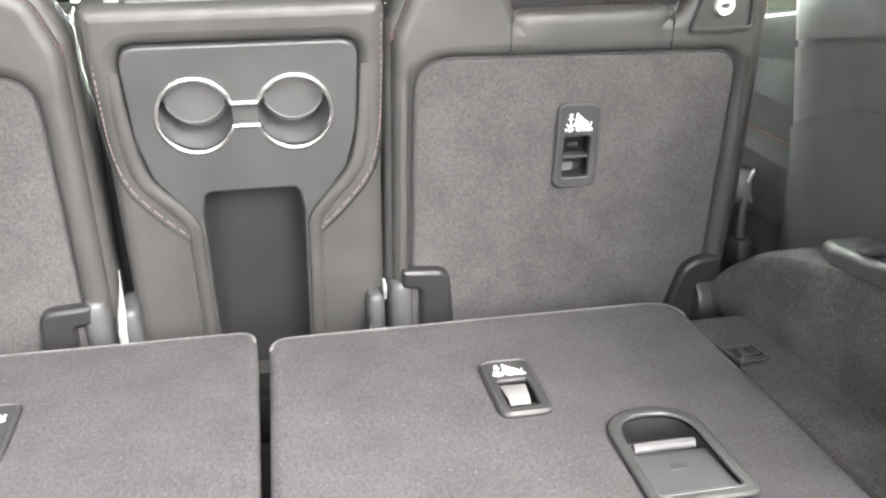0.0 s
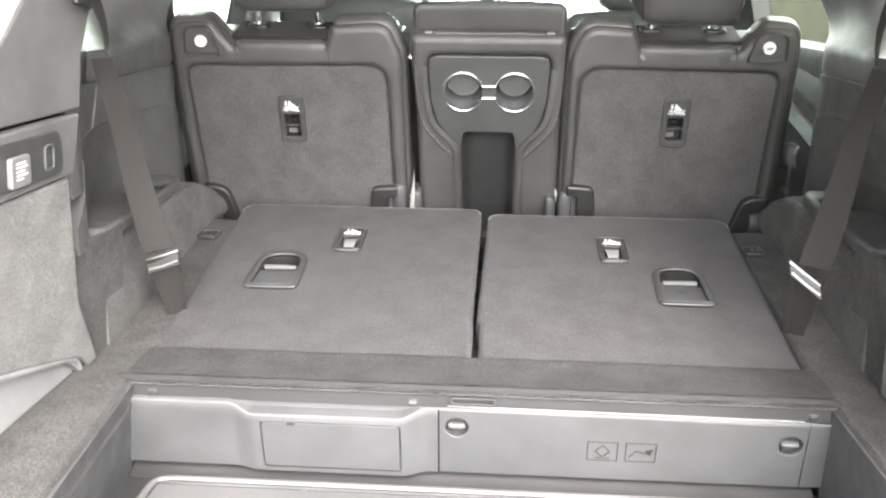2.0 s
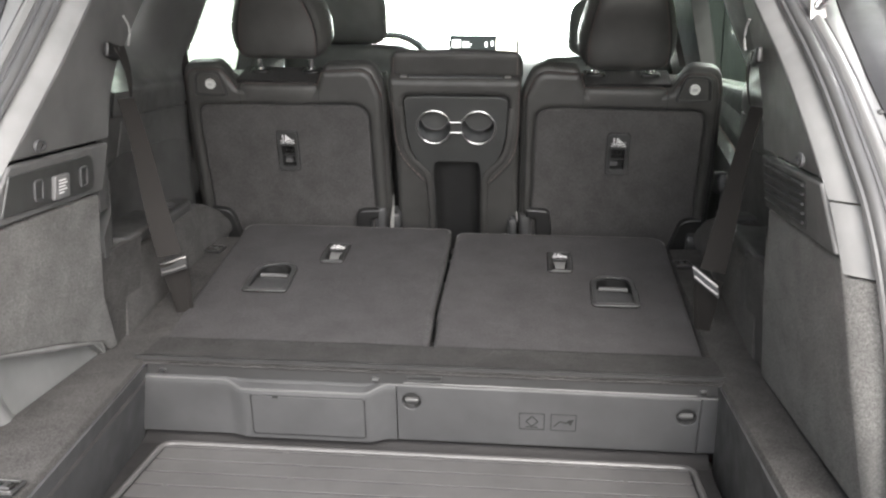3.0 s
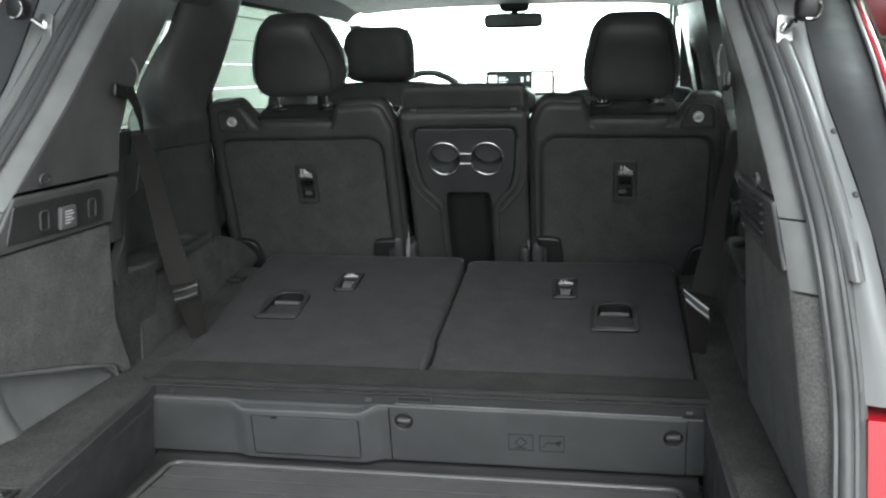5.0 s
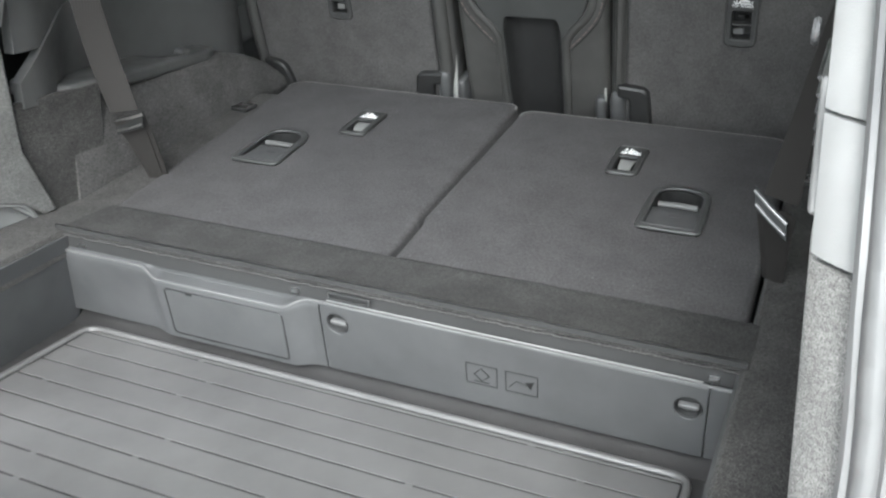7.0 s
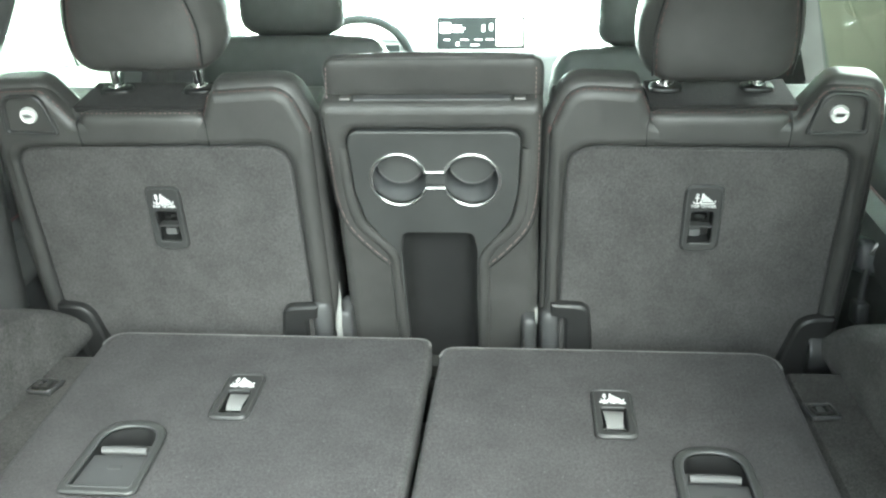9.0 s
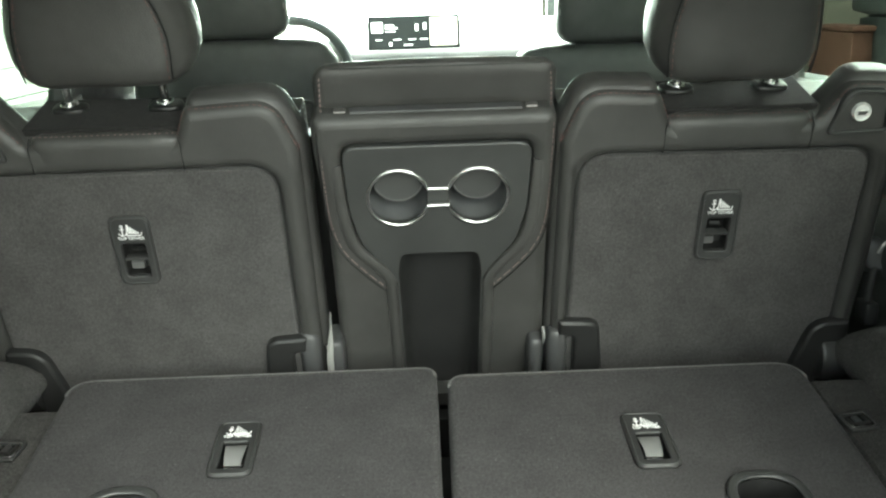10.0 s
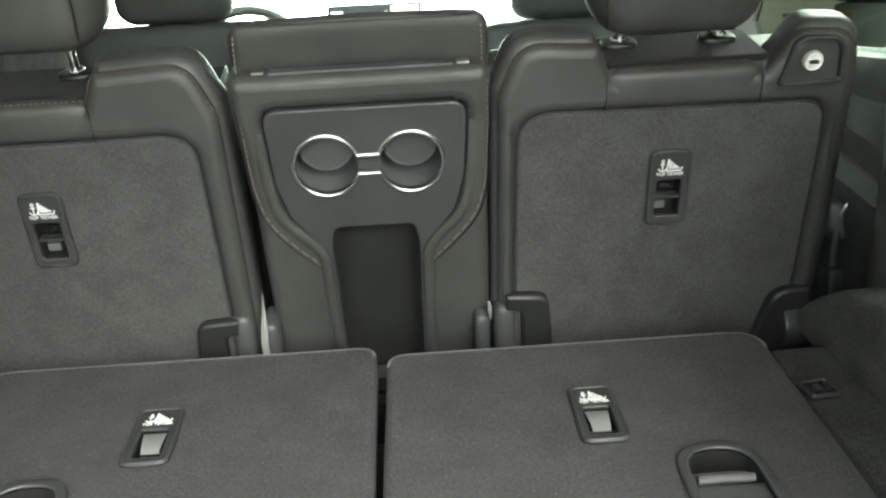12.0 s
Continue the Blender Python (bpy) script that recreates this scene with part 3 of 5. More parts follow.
        part("vent_recess", panel([(0.262, 1.245, 0.01), (0.27, 1.315, 0.012), (0.045, 1.315, 0.012), (0.038, 1.245, 0.01)], 0.008, 0.0125, 0.001), PLASTIC_CUP, out, "dark vent recess")
        for k in range(5):
            rod = [side_point(s, y, 1.252 + 0.0135 * k, 0.0135) for y in (0.05, 0.15, 0.255)]
            part("louvre", tube(rod, 0.0036, 6, False, 0.6), PLASTIC_STEP, out)
    hook_c = side_point(s, 0.045, 1.342, 0.02)
    hook = part("hook_ring", tube([hook_c + V((0, 0.014 * math.cos(a), 0.008 * math.sin(a))) for a in np.linspace(0, 2 * math.pi, 14)[:-1]], 0.003, 6, True, 1.0, (1, 0, 0)), PLASTIC_STEP, base, "small oval coat hook ring")
    # upper plastic up to the window
    up = [(edge_y(z) + 0.004, z, 0) for z in (1.66, 1.604, 1.466, 1.362, 1.327)]
    part("upper_panel", panel([(0.30, 1.327), (0.305, 1.40), (0.335, 1.462), (0.408, 1.534), (0.484, 1.608), (0.53, 1.66), *up], -0.004, 0.008, 0.004), PLASTIC_SOFT, base, "smooth charcoal plastic upper panel")
    # belt niche and pillar foot, in three panels with open seams
    def foot(y, z):
        f = (y - 0.30) / 0.74
        u = float(np.interp(f, (0, 0.06, 0.15, 0.24, 0.34, 0.45, 0.60, 0.74, 0.86, 0.94, 1.0), (0.594, 0.600, 0.632, 0.683, 0.704, 0.706, 0.696, 0.681, 0.669, 0.688, 0.75)))
        lean = float(np.interp(f, (0, 0.333, 0.45, 0.86, 1.0), (0, 1, 1, -0.3, 0.2)))
        return u - (u - 0.594) * 1.75 * (z - 1.1) * lean - 0.02 * (z - 1.1)

    def foot_panel(low, high, d, n=6):
        rows = []
        for t in np.linspace(0, 1, n):
            row = []
            for y in np.linspace(0.30, 1.04, 31):
                z = low(y) + (high(y) - low(y)) * t
                row.append((CX + s * (foot(y, z) - d), y + (0.05 * max(0.0, 1.13 - z) if y < 0.4 else 0.25 * max(0.0, 1.2 - z) * max(0.0, (y - 0.9) / 0.14)), z))
            rows.append(row)
        return sheet(rows, (s * 0.02, 0, 0))
    part("pillar_foot", foot_panel(lambda y: 1.104 - 0.17 * max(0.0, y - 0.76), lambda y: 1.262 - 1.3 * max(0.0, abs(y - 0.72) - 0.12) ** 2, 0.004, 7), PILLAR_FOOT, base, "black plastic pillar foot")
    part("pillar_middle", foot_panel(lambda y: 1.19, lambda y: 1.337 + 0.012 * (0.7 - y), 0.0), PILLAR, base, "charcoal pillar panel")
    part("pillar_top", foot_panel(lambda y: 1.315, lambda y: 1.392, -0.004), PILLAR, base, "charcoal pillar panel")
    part("pillar_seam", tube([(CX + s * (foot(0.545, z) - 0.0015), 0.545, z) for z in (1.25, 1.29, 1.33)], 0.0016, 6), PLASTIC_PALE, base)
    # rear window pillar above it
    rows = [[(CX + s * (foot(y, z) - 0.0022), y, z) for y in np.linspace(0.50, 1.035, 19)] for z in (1.3425, 1.36, 1.378, 1.392)]
    for t in (0.02, 0.05, 0.09, 0.13, 0.18, 0.24, 0.32, 0.42, 0.54, 0.68, 0.84, 1.0):
        z = 1.392 + 0.323 * t
        out = 0.683 + 0.49 * (1.634 - z) + 0.9 * max(0.0, 1.43 - z) + 0.022 * math.sin(math.pi * min(1.0, max(0.0, (z - 1.39) / 0.22)))
        w = (1 - t) ** 7
        row = []
        for f in np.linspace(0, 1, 19):
            y0 = 0.50 + 0.535 * f
            upper = V((out + (0.705 - 0.125 * t - out) * f - (0.018 + 0.012 * (1 - t)) * math.sin(math.pi * f ** 0.7), 0.82 + 0.20 * f ** 1.6))
            q = upper.lerp(V((foot(y0, 1.392) - 0.0022, y0)), w)
            row.append((CX + s * q.x, q.y, z))
        rows.append(row)
    part("pillar_trim", sheet(rows, (s * 0.01, 0.004, 0)), PILLAR, base, "charcoal pillar trim beside the quarter window", angle=75)
    part("window_ledge", sheet([[(CX + s * u, y, 1.378 + 0.006 * math.sin(6 * (u - 0.65))) for y in (0.27, 0.4, 0.55, 0.80)] for u in (0.68, 0.72, 0.77, 0.82, 0.87)], (0, 0, -0.012)), PILLAR, base, "black ledge under the quarter window")
    part("window_header", sheet([[(CX + s * (0.695 - 0.5 * (z - 1.64)), y, z) for y in (0.27, 0.5, 0.7, 0.93)] for z in (1.638, 1.70, 1.78)], (s * 0.02, 0, 0)), PILLAR, base, "charcoal trim over the quarter window")
    q = solid("window_" + ("3" if left else "4"), sheet([[(CX + s * (0.845 - 0.14 * t), y, 1.385 + 0.28 * t) for y in (0.28, 0.56, 0.86)] for t in (0, 1)], (s * 0.004, 0, 0)), GLASS_TINT, "small tinted rear quarter glass", "window")
    q.visible_shadow = False
    # outer closing wall
    part("outer_skin", join(block(CX + s * 0.78 - 0.02, -0.2, 0.36, CX + s * 0.78 + 0.02, 0.95, 1.39, 0.01), block(CX + s * 0.68 - 0.03, 0.10, 1.36, CX + s * 0.68 + 0.03, 0.30, 1.42, 0.01)), PLASTIC_DARK, base)
    part("roof_rail", sheet([[(CX + s * u, y, z) for u, z in ((0.56, 1.66), (0.52, 1.72), (0.45, 1.755))] for y in np.linspace(0.40, 0.75, 5)], (s * 0.05, 0, 0.02)), PLASTIC, base)
    # wheel arch hump with its cup tray
    rows = []
    for y in np.linspace(0.40, 1.06, 29):
        top = 1.108 if y < 0.78 else 0.945 + 0.163 * math.sqrt(max(0.0, 1 - ((y - 0.78) / 0.315) ** 2))
        lo = 0.90 + 0.142 * (y - 0.395)
        h = max(top - lo, 0.012)
        rows.append([(CX + s * u, y, lo + h * f) for u, f in ((0.606, 0.0), (0.603, 0.25), (0.603, 0.55), (0.606, 0.8), (0.614, 0.93), (0.63, 0.99), (0.66, 1.0), (0.72, 0.995), (0.77, 0.98))])
    hump = part("wheel_arch", sheet(rows, (s * 0.01, 0, -0.012)), HUMP_CARPET, base, "dark carpeted wheel arch hump")
    tray_m = Matrix.Translation((CX + s * 0.670, 0.728, 1.100))
    oval = [(0.046 * math.copysign(abs(math.cos(a)) ** 0.8, math.cos(a)), 0.050 * math.copysign(abs(math.sin(a)) ** 0.8, math.sin(a))) for a in np.linspace(0, 2 * math.pi, 29)[:-1]]
    tray = part("cup_tray", slab(rounded([(-s * 0.076, -0.33), (s * 0.07, -0.33), (s * 0.07, 0.12), (-s * 0.040, 0.112, 0.02), (-s * 0.054, 0.07), (-s * 0.068, -0.12)], 0.02), -0.006, 0.020, 0.009, [oval], 4), PILLAR_FOOT, base, "charcoal armrest tray with a cup recess", tray_m)
    part("cup_recess", moved(lathe([(1.0, 0.0), (1.04, 0.0), (1.0, -0.06), (0.01, -0.06), (0.01, -0.055), (0.82, -0.055), (0.9, -0.045), (1.0, -0.001)], 24, False), Matrix.Diagonal((0.0465, 0.0505, 1, 1)) @ Matrix.Translation((0, 0, 0.012))), PLASTIC, base, "", tray_m)
    # ledge beside the load floor and its kick panel
    rows = []
    for y in np.linspace(-0.30, 0.955, 34):
        z = 0.92 + max(0, y - 0.395) * 0.142
        e = min(0.519, 0.490 + 0.104 * y) if left else 0.523
        rows.append([(CX + s * u, y, z + dz) for u, dz in ((e, -0.014), (e + 0.0015, -0.005), (e + 0.006, 0), (0.57, 0.001), (0.60, 0.0), (0.617, 0.0))])
    ledge = part("ledge", sheet(rows, (0, 0, -0.03)), LEDGE_CARPET, base, "dark carpeted ledge beside the load floor")
    part("kick_panel", sheet([[(CX + s * ((0.486 + 0.104 * y + 0.028 * t) if left else (0.520 + 0.008 * t)), y, 0.912 - 0.19 * t) for y in np.linspace(-0.3, 0.30, 6)] for t in (0, 0.5, 1)], (s * 0.02, 0, 0)), PLASTIC_STEP, base, "grey plastic kick panel")
    # pale pillar strip, carpeted lower strip, seal
    def strip(z0, z1, n):
        return [[side_point(s, edge_y(z) + 0.004 - 0.034 * f, z, 0.007 - 0.016 * f * f - 0.020 * f + 0.13 * max(0.0, 1.08 - z) * f) for f in np.linspace(0, 1, 6)] for z in np.linspace(z0, z1, n)]
    part("pillar_strip", sheet(strip(1.302, 1.72, 12), (s * 0.012, 0.004, 0)), PLASTIC_PALE, base, "grey plastic strip along the opening")
    part("pillar_strip", sheet(strip(1.218, 1.299, 5), (s * 0.012, 0.004, 0)), PLASTIC_PALE, base, "grey plastic strip along the opening")
    part("carpet_strip", sheet(strip(0.80, 1.214, 10), (s * 0.012, 0.004, 0)), SIDE_CARPET, base, "grey carpet strip along the opening")
    path = curve_points([side_point(s, edge_y(z) - 0.038, z, -0.036 + 0.13 * max(0.0, 1.08 - z)) for z in (0.70, 0.80, 0.92, 1.077, 1.2, 1.29, 1.362, 1.466, 1.604, 1.74)], 4)
    seal = part("seal", tube(path, 0.0095, 10), SEAL, base, "grey rubber door seal")
    part("seal_lip", tube([p + V((-s * 0.012, 0.002, 0)) for p in path], 0.0045, 6), SEAL, seal)
    part("seal_lip", tube([p + V((s * 0.011, -0.004, 0)) for p in path], 0.0045, 6), SEAL, seal)
    part("seal_lip", tube([p + V((s * 0.019, -0.002, 0)) for p in path], 0.0060, 8), SEAL, seal)
    # painted jamb with its raised lip, dark lamp flank, red edge
    def seal_u(z):
        return WALL_U + 0.058 - WALL_K * (z - 0.92) - 0.13 * max(0.0, 1.08 - z)

    def flank_u(z):
        return float(np.interp(z, (1.02, 1.10, 1.19, 1.31, 1.46, 1.56, 1.74), (0.80, 0.735, 0.682, 0.667, 0.650, 0.658, 0.690)))

    def rim_u(z):
        return float(np.interp(z, (1.02, 1.2, 1.367, 1.495, 1.62, 1.74), (0.80, 0.722, 0.722, 0.734, 0.745, 0.757)))

    def jamb(inner, outer, z0, z1, dy=-0.045, n=14):
        rows = []
        for z in np.linspace(z0, z1, n):
            u0, u1 = inner(z), max(outer(z), inner(z) + 0.002)
            rows.append([(CX + s * (u0 + (u1 - u0) * f), edge_y(z) + dy - 0.010 * math.sin(math.pi * f), z) for f in np.linspace(0, 1, 6)])
        return rows
    body = thing("rear_quarter", "silver painted rear body pillar with dark lamp flank and red edge", "car body")
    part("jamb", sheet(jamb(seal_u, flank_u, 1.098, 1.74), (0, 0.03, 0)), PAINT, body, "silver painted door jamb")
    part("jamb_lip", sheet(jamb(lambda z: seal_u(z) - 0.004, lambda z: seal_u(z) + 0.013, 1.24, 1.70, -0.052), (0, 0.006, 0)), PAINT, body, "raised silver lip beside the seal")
    part("lip_gap", tube([(CX + s * (seal_u(z) + 0.0145), edge_y(z) - 0.0535, z) for z in np.linspace(1.24, 1.70, 14)], 0.0012, 6), SEAL, body)
    part("lamp_flank", sheet(jamb(lambda z: flank_u(z) + 0.001, rim_u, 1.12, 1.74, -0.050), (0, 0.05, 0)), LAMP_DARK, body, "dark plastic lamp flank")
    for z in (1.335, 1.41):
        part("clip", moved(lathe([(0.004, 0), (0.004, 0.004), (0.002, 0.006)], 10), Matrix.Translation((CX + s * (flank_u(z) - 0.006), edge_y(z) - 0.052, z)) @ Matrix.Rotation(radians(90), 4, "X")), SEAL, body)
    rim = [(CX + s * (rim_u(z) + 0.006), edge_y(z) - 0.062, z) for z in (1.2, 1.3, 1.4, 1.5, 1.6, 1.74)]
    part("pale_edge", tube(curve_points([(x - s * 0.008, y - 0.004, z) for x, y, z in rim], 4), 0.0035, 8), PAINT, body, "thin pale edge line")
    part("outer_edge", tube(curve_points([(x + s * 0.002, y, z) for x, y, z in rim], 4), 0.006, 8), RED, body, "glossy red edge")
    part("lower_corner", sheet(jamb(seal_u, lambda z: 0.86, 0.55, 1.083, -0.052), (0, 0.06, 0)), RED, body, "bright red painted lower corner")
    return base


cargo_side(-1)
cargo_side(1)


# ---- load floor: step, flap, mat, sill ----
def step_trim():
    up = frame_matrix((0, 0.297, 0.775), (1, 0, 0), (0, -0.19, 1))      # local y up the face, local z towards the tailgate
    t = thing("step_trim", "grey plastic step trim with twist latches and a small hatch", "trim", up, kind="structure")
    def smooth(x, a, b):
        q = min(1.0, max(0.0, (x - a) / (b - a)))
        return q * q * (3 - 2 * q)

    def step_top(x):
        return 0.116 - 0.013 * smooth(x, -0.352, -0.318) + 0.014 * smooth(x, -0.098, -0.05)

    def step_out(x):
        return 0.006 + 0.009 * smooth(x, -0.350, -0.312) - 0.013 * smooth(x, -0.088, -0.048)
    xs = sorted([*np.linspace(-0.522, -0.352, 4), *np.linspace(-0.345, -0.300, 12), *np.linspace(-0.28, -0.10, 5), *np.linspace(-0.092, -0.0345, 12)])
    part("main_panel", sheet([[*[(x, step_top(x) * f, step_out(x) - 0.004 * max(0.0, f - 0.93) / 0.07) for f in (0, 0.3, 0.6, 0.85, 0.93, 0.97, 1)], (x, step_top(x) + 0.0015, step_out(x) - 0.008), (x, step_top(x) + 0.004, -0.006), (x, 0.120, -0.010)] for x in xs], (0, 0, -0.02)), PLASTIC_STEP, t)
    hatch = part("hatch", slab(box_outline(-0.3015, 0.010, -0.0915, 0.0925, 0.008), 0.0, 0.0160, 0.0012), PLASTIC_STEP, t, "small rectangular grey hatch")
    part("hatch_gap", tube(outline3(box_outline(-0.3025, 0.009, -0.0905, 0.0935, 0.008), 0.0152), 0.0010, 5, True), PLASTIC_DARK, hatch)
    part("finger_notch", slab(box_outline(-0.262, 0.0885, -0.25, 0.0925, 0.001), 0.01, 0.0166, 0.0005), PLASTIC_DARK, hatch)
    lip = [(x, step_top(x), step_out(x) - 0.003) for x in xs] + [(0.544, 0.116, 0.001)]
    # lip paler than the step face, a highlight line put into its colour
    part("top_lip", tube(lip, 0.0024, 8), PLASTIC_SOFT, t, "rounded upper lip, paler for its bright highlight line")
    part("back_board", slab(box_outline(-0.53, -0.02, 0.55, 0.112), -0.06, -0.04), PLASTIC_DARK, t)
    lid = part("front_panel", slab(rounded([(-0.0328, 0), (0.5085, 0), (0.5085, 0.113), (-0.0328, 0.118)], 0.002), -0.03, 0.002, 0.0015, [circle(-0.006, 0.086, 0.0172), circle(0.486, 0.076, 0.0172)]), PLASTIC_STEP, t, "wide removable grey panel")
    for cx, cy in ((-0.006, 0.086), (0.486, 0.076)):
        at = Matrix.Translation((cx, cy, 0))
        latch = part("latch", lathe([(0.017, -0.022), (0.0165, -0.002), (0.0155, -0.001), (0.0145, -0.008), (0.003, -0.0085)], 28), PLASTIC, lid, "round black twist latch", at)
        part("grip", block(-0.013, -0.0035, -0.009, 0.013, 0.0035, 0.0015, 0.003), PLASTIC_SOFT, latch)
    for x0 in (0.19, 0.247):
        ic = part("stamped_symbol", join(slab(box_outline(x0, 0.036, x0 + 0.046, 0.071, 0.002), 0.0018, 0.0032, 0.0006, [box_outline(x0 + 0.0015, 0.0375, x0 + 0.0445, 0.0695, 0.002)]),
                  *([tube([(x0 + 0.012, 0.053, 0.002), (x0 + 0.023, 0.064, 0.002), (x0 + 0.034, 0.053, 0.002), (x0 + 0.023, 0.043, 0.002)], 0.0011, 6, True), tube([(x0 + 0.012, 0.041, 0.002), (x0 + 0.034, 0.041, 0.002)], 0.001, 6)] if x0 < 0.2 else
                    [tube([(x0 + 0.006, 0.044, 0.002), (x0 + 0.016, 0.056, 0.002), (x0 + 0.030, 0.052, 0.002)], 0.001, 6), slab([(x0 + 0.028, 0.057), (x0 + 0.041, 0.061), (x0 + 0.036, 0.047)], 0.0018, 0.003, 0.0004)])), PLASTIC_DARK, lid, "stamped square pictogram")
    part("end_cap", slab(rounded([(0.5095, 0), (0.544, 0.002), (0.546, 0.115), (0.5095, 0.114)], 0.002), -0.03, 0.002, 0.0015), PLASTIC_STEP, t)
    # strip under the flap, recess shade put into its dark plastic, with its clips
    part("upper_strip", sheet([[(x, 0.117 + 0.037 * f, -0.004 - 0.004 * f) for f in (0, 0.5, 1)] for x in np.linspace(-0.522, 0.546, 8)], (0, -0.004, -0.01)), PLASTIC, t, "recessed strip, its shade put into dark plastic")
    for x in (-0.47, -0.072, 0.512):
        part("clip", block(x - 0.006, 0.124, -0.008, x + 0.006, 0.129, 0.0005, 0.0015, 2), SATIN, t, "small pale clip")
    part("slot_rail", tube([(-0.02, 0.1225, -0.001), (0.50, 0.1195, -0.001)], 0.0012, 6), PLASTIC_PALE, t)
    return t


step_trim()


def flap():
    t = thing("floor_flap", "charcoal carpeted hinge flap in front of the folded seats", "carpet flap")
    rows = [[(x, y, z) for y, z in ((0.2745, 0.9165), (0.2735, 0.9185), (0.276, 0.9208), (0.285, 0.9218), (0.31, 0.9222), (0.34, 0.9222), (0.37, 0.9220), (0.398, 0.9218), (0.404, 0.9205), (0.405, 0.914))] for x in np.linspace(-0.518, 0.549, 40)]
    part("carpet", sheet(rows, (0, 0.003, -0.005)), FLAP_CARPET, t)
    rng = random.Random(11)
    part("frayed_edge", tube([(x, 0.2735 + rng.uniform(-0.0012, 0.0009), 0.9150 + rng.uniform(-0.0012, 0.0010)) for x in np.linspace(-0.517, 0.548, 170)], 0.0014, 6), EDGE_CARPET, t, "paler worn carpet edge")
    part("pull_slot", slab(box_outline(-0.016, 0.001, 0.052, 0.012, 0.005), 0, 0.004, 0.001, [box_outline(-0.012, 0.0035, 0.048, 0.0095, 0.003)]), PLASTIC, t, "slim plastic finger slot", frame_matrix((0, 0.2715, 0.900), (1, 0, 0), (0, 0.1, 1)))


flap()


def cargo_mat():
    t = thing("cargo_mat", "black ribbed rubber cargo mat with a raised rim", "cargo mat", Matrix.Translation((0, 0, 0.748)))
    x0, x1, y0, y1 = -0.478, 0.505, -0.20, 0.275
    grooves = [0.256 - 0.0474 * k for k in range(10)]
    edges = [y1 - 0.010] + grooves + [y0 + 0.012]
    # raised ribs between the grooves, which are bridged here and there
    # base darker than the ribs, so the groove shade is in its colour
    part("base", slab(box_outline(x0, y0, x1, y1, 0.03), -0.006, 0.0072, 0.0008), RUBBER_GROOVE_SHADE, t)
    rng = random.Random(5)
    for a, b in zip(edges, edges[1:]):
        if a - b < 0.008:
            continue
        part("rib", slab(rounded([(x0 + 0.013, b + 0.0021), (x1 - 0.013, b + 0.0021), (x1 - 0.013, a - 0.0021), (x0 + 0.013, a - 0.0021)], 0.004), 0.005, 0.0085, 0.0004), RUBBER, t)
        for k in (rng.uniform(x0 + 0.06, x0 + 0.35), rng.uniform(0.0, 0.40)):
            part("bridge", slab(box_outline(k - 0.005, b - 0.0035, k + 0.005, b + 0.0035, 0.001), 0.005, 0.0083, 0.0003), RUBBER, t)
    part("rim", tube(outline3(box_outline(x0 + 0.004, y0, x1 - 0.004, y1 - 0.004, 0.028, 8), 0.009), 0.0058, 10, True, 0.9), RUBBER, t, "rounded raised rim")
    # border rubber is darker than the mat, painting the shadow below the step
    part("rear_border", sheet([[(x, y, z) for y, z in ((0.280, 0.0035), (0.292, 0.006), (0.303, 0.012), (0.312, 0.018))] for x in np.linspace(-0.522, 0.534, 6)], (0, 0, -0.006)), RUBBER_BORDER_SHADE, t, "upturned rear border, darkened for the shadow under the step")
    part("skirt", slab(box_outline(-0.524, y0 - 0.02, 0.536, 0.299, 0.012), -0.012, 0.003, 0.003, [box_outline(x0 + 0.002, y0 + 0.002, x1 - 0.002, y1 - 0.002, 0.03)]), RUBBER_BORDER_SHADE, t, "flat dark border outside the rim")
    part("moulded_badge", slab(rounded([(-0.10, -0.108), (0.06, -0.108), (0.04, -0.092), (-0.085, -0.092)], 0.006), 0.0065, 0.0095, 0.001), RUBBER, t, "raised tab near the sill")
    solid("floor_cargo", slab(box_outline(-0.535, -0.42, 0.565, 0.35), 0.715, 0.732), LEDGE_CARPET, "dark cargo floor under the rubber mat", "floor")


cargo_mat()
# dark filler added to stop bright ground showing through the seat gaps
solid("floor_under_seats", join(block(-0.56, 0.352, 0.43, 0.60, 1.02, 0.80, 0.01), block(-0.035, 0.36, 0.80, 0.065, 0.98, 0.895, 0.01), block(-0.70, 1.03, 0.43, 0.74, 1.07, 0.93, 0.01)), PLASTIC_DARK, "black filler added in the floor well under the folded seats", "floor")


def ring_tray(outer, inner, depth, floor=True):
    g = [slab(outer, -depth, -0.001, 0, [inner])]
    if floor:
        g.append(slab(outer, -depth - 0.003, -depth))
    return join(*g)


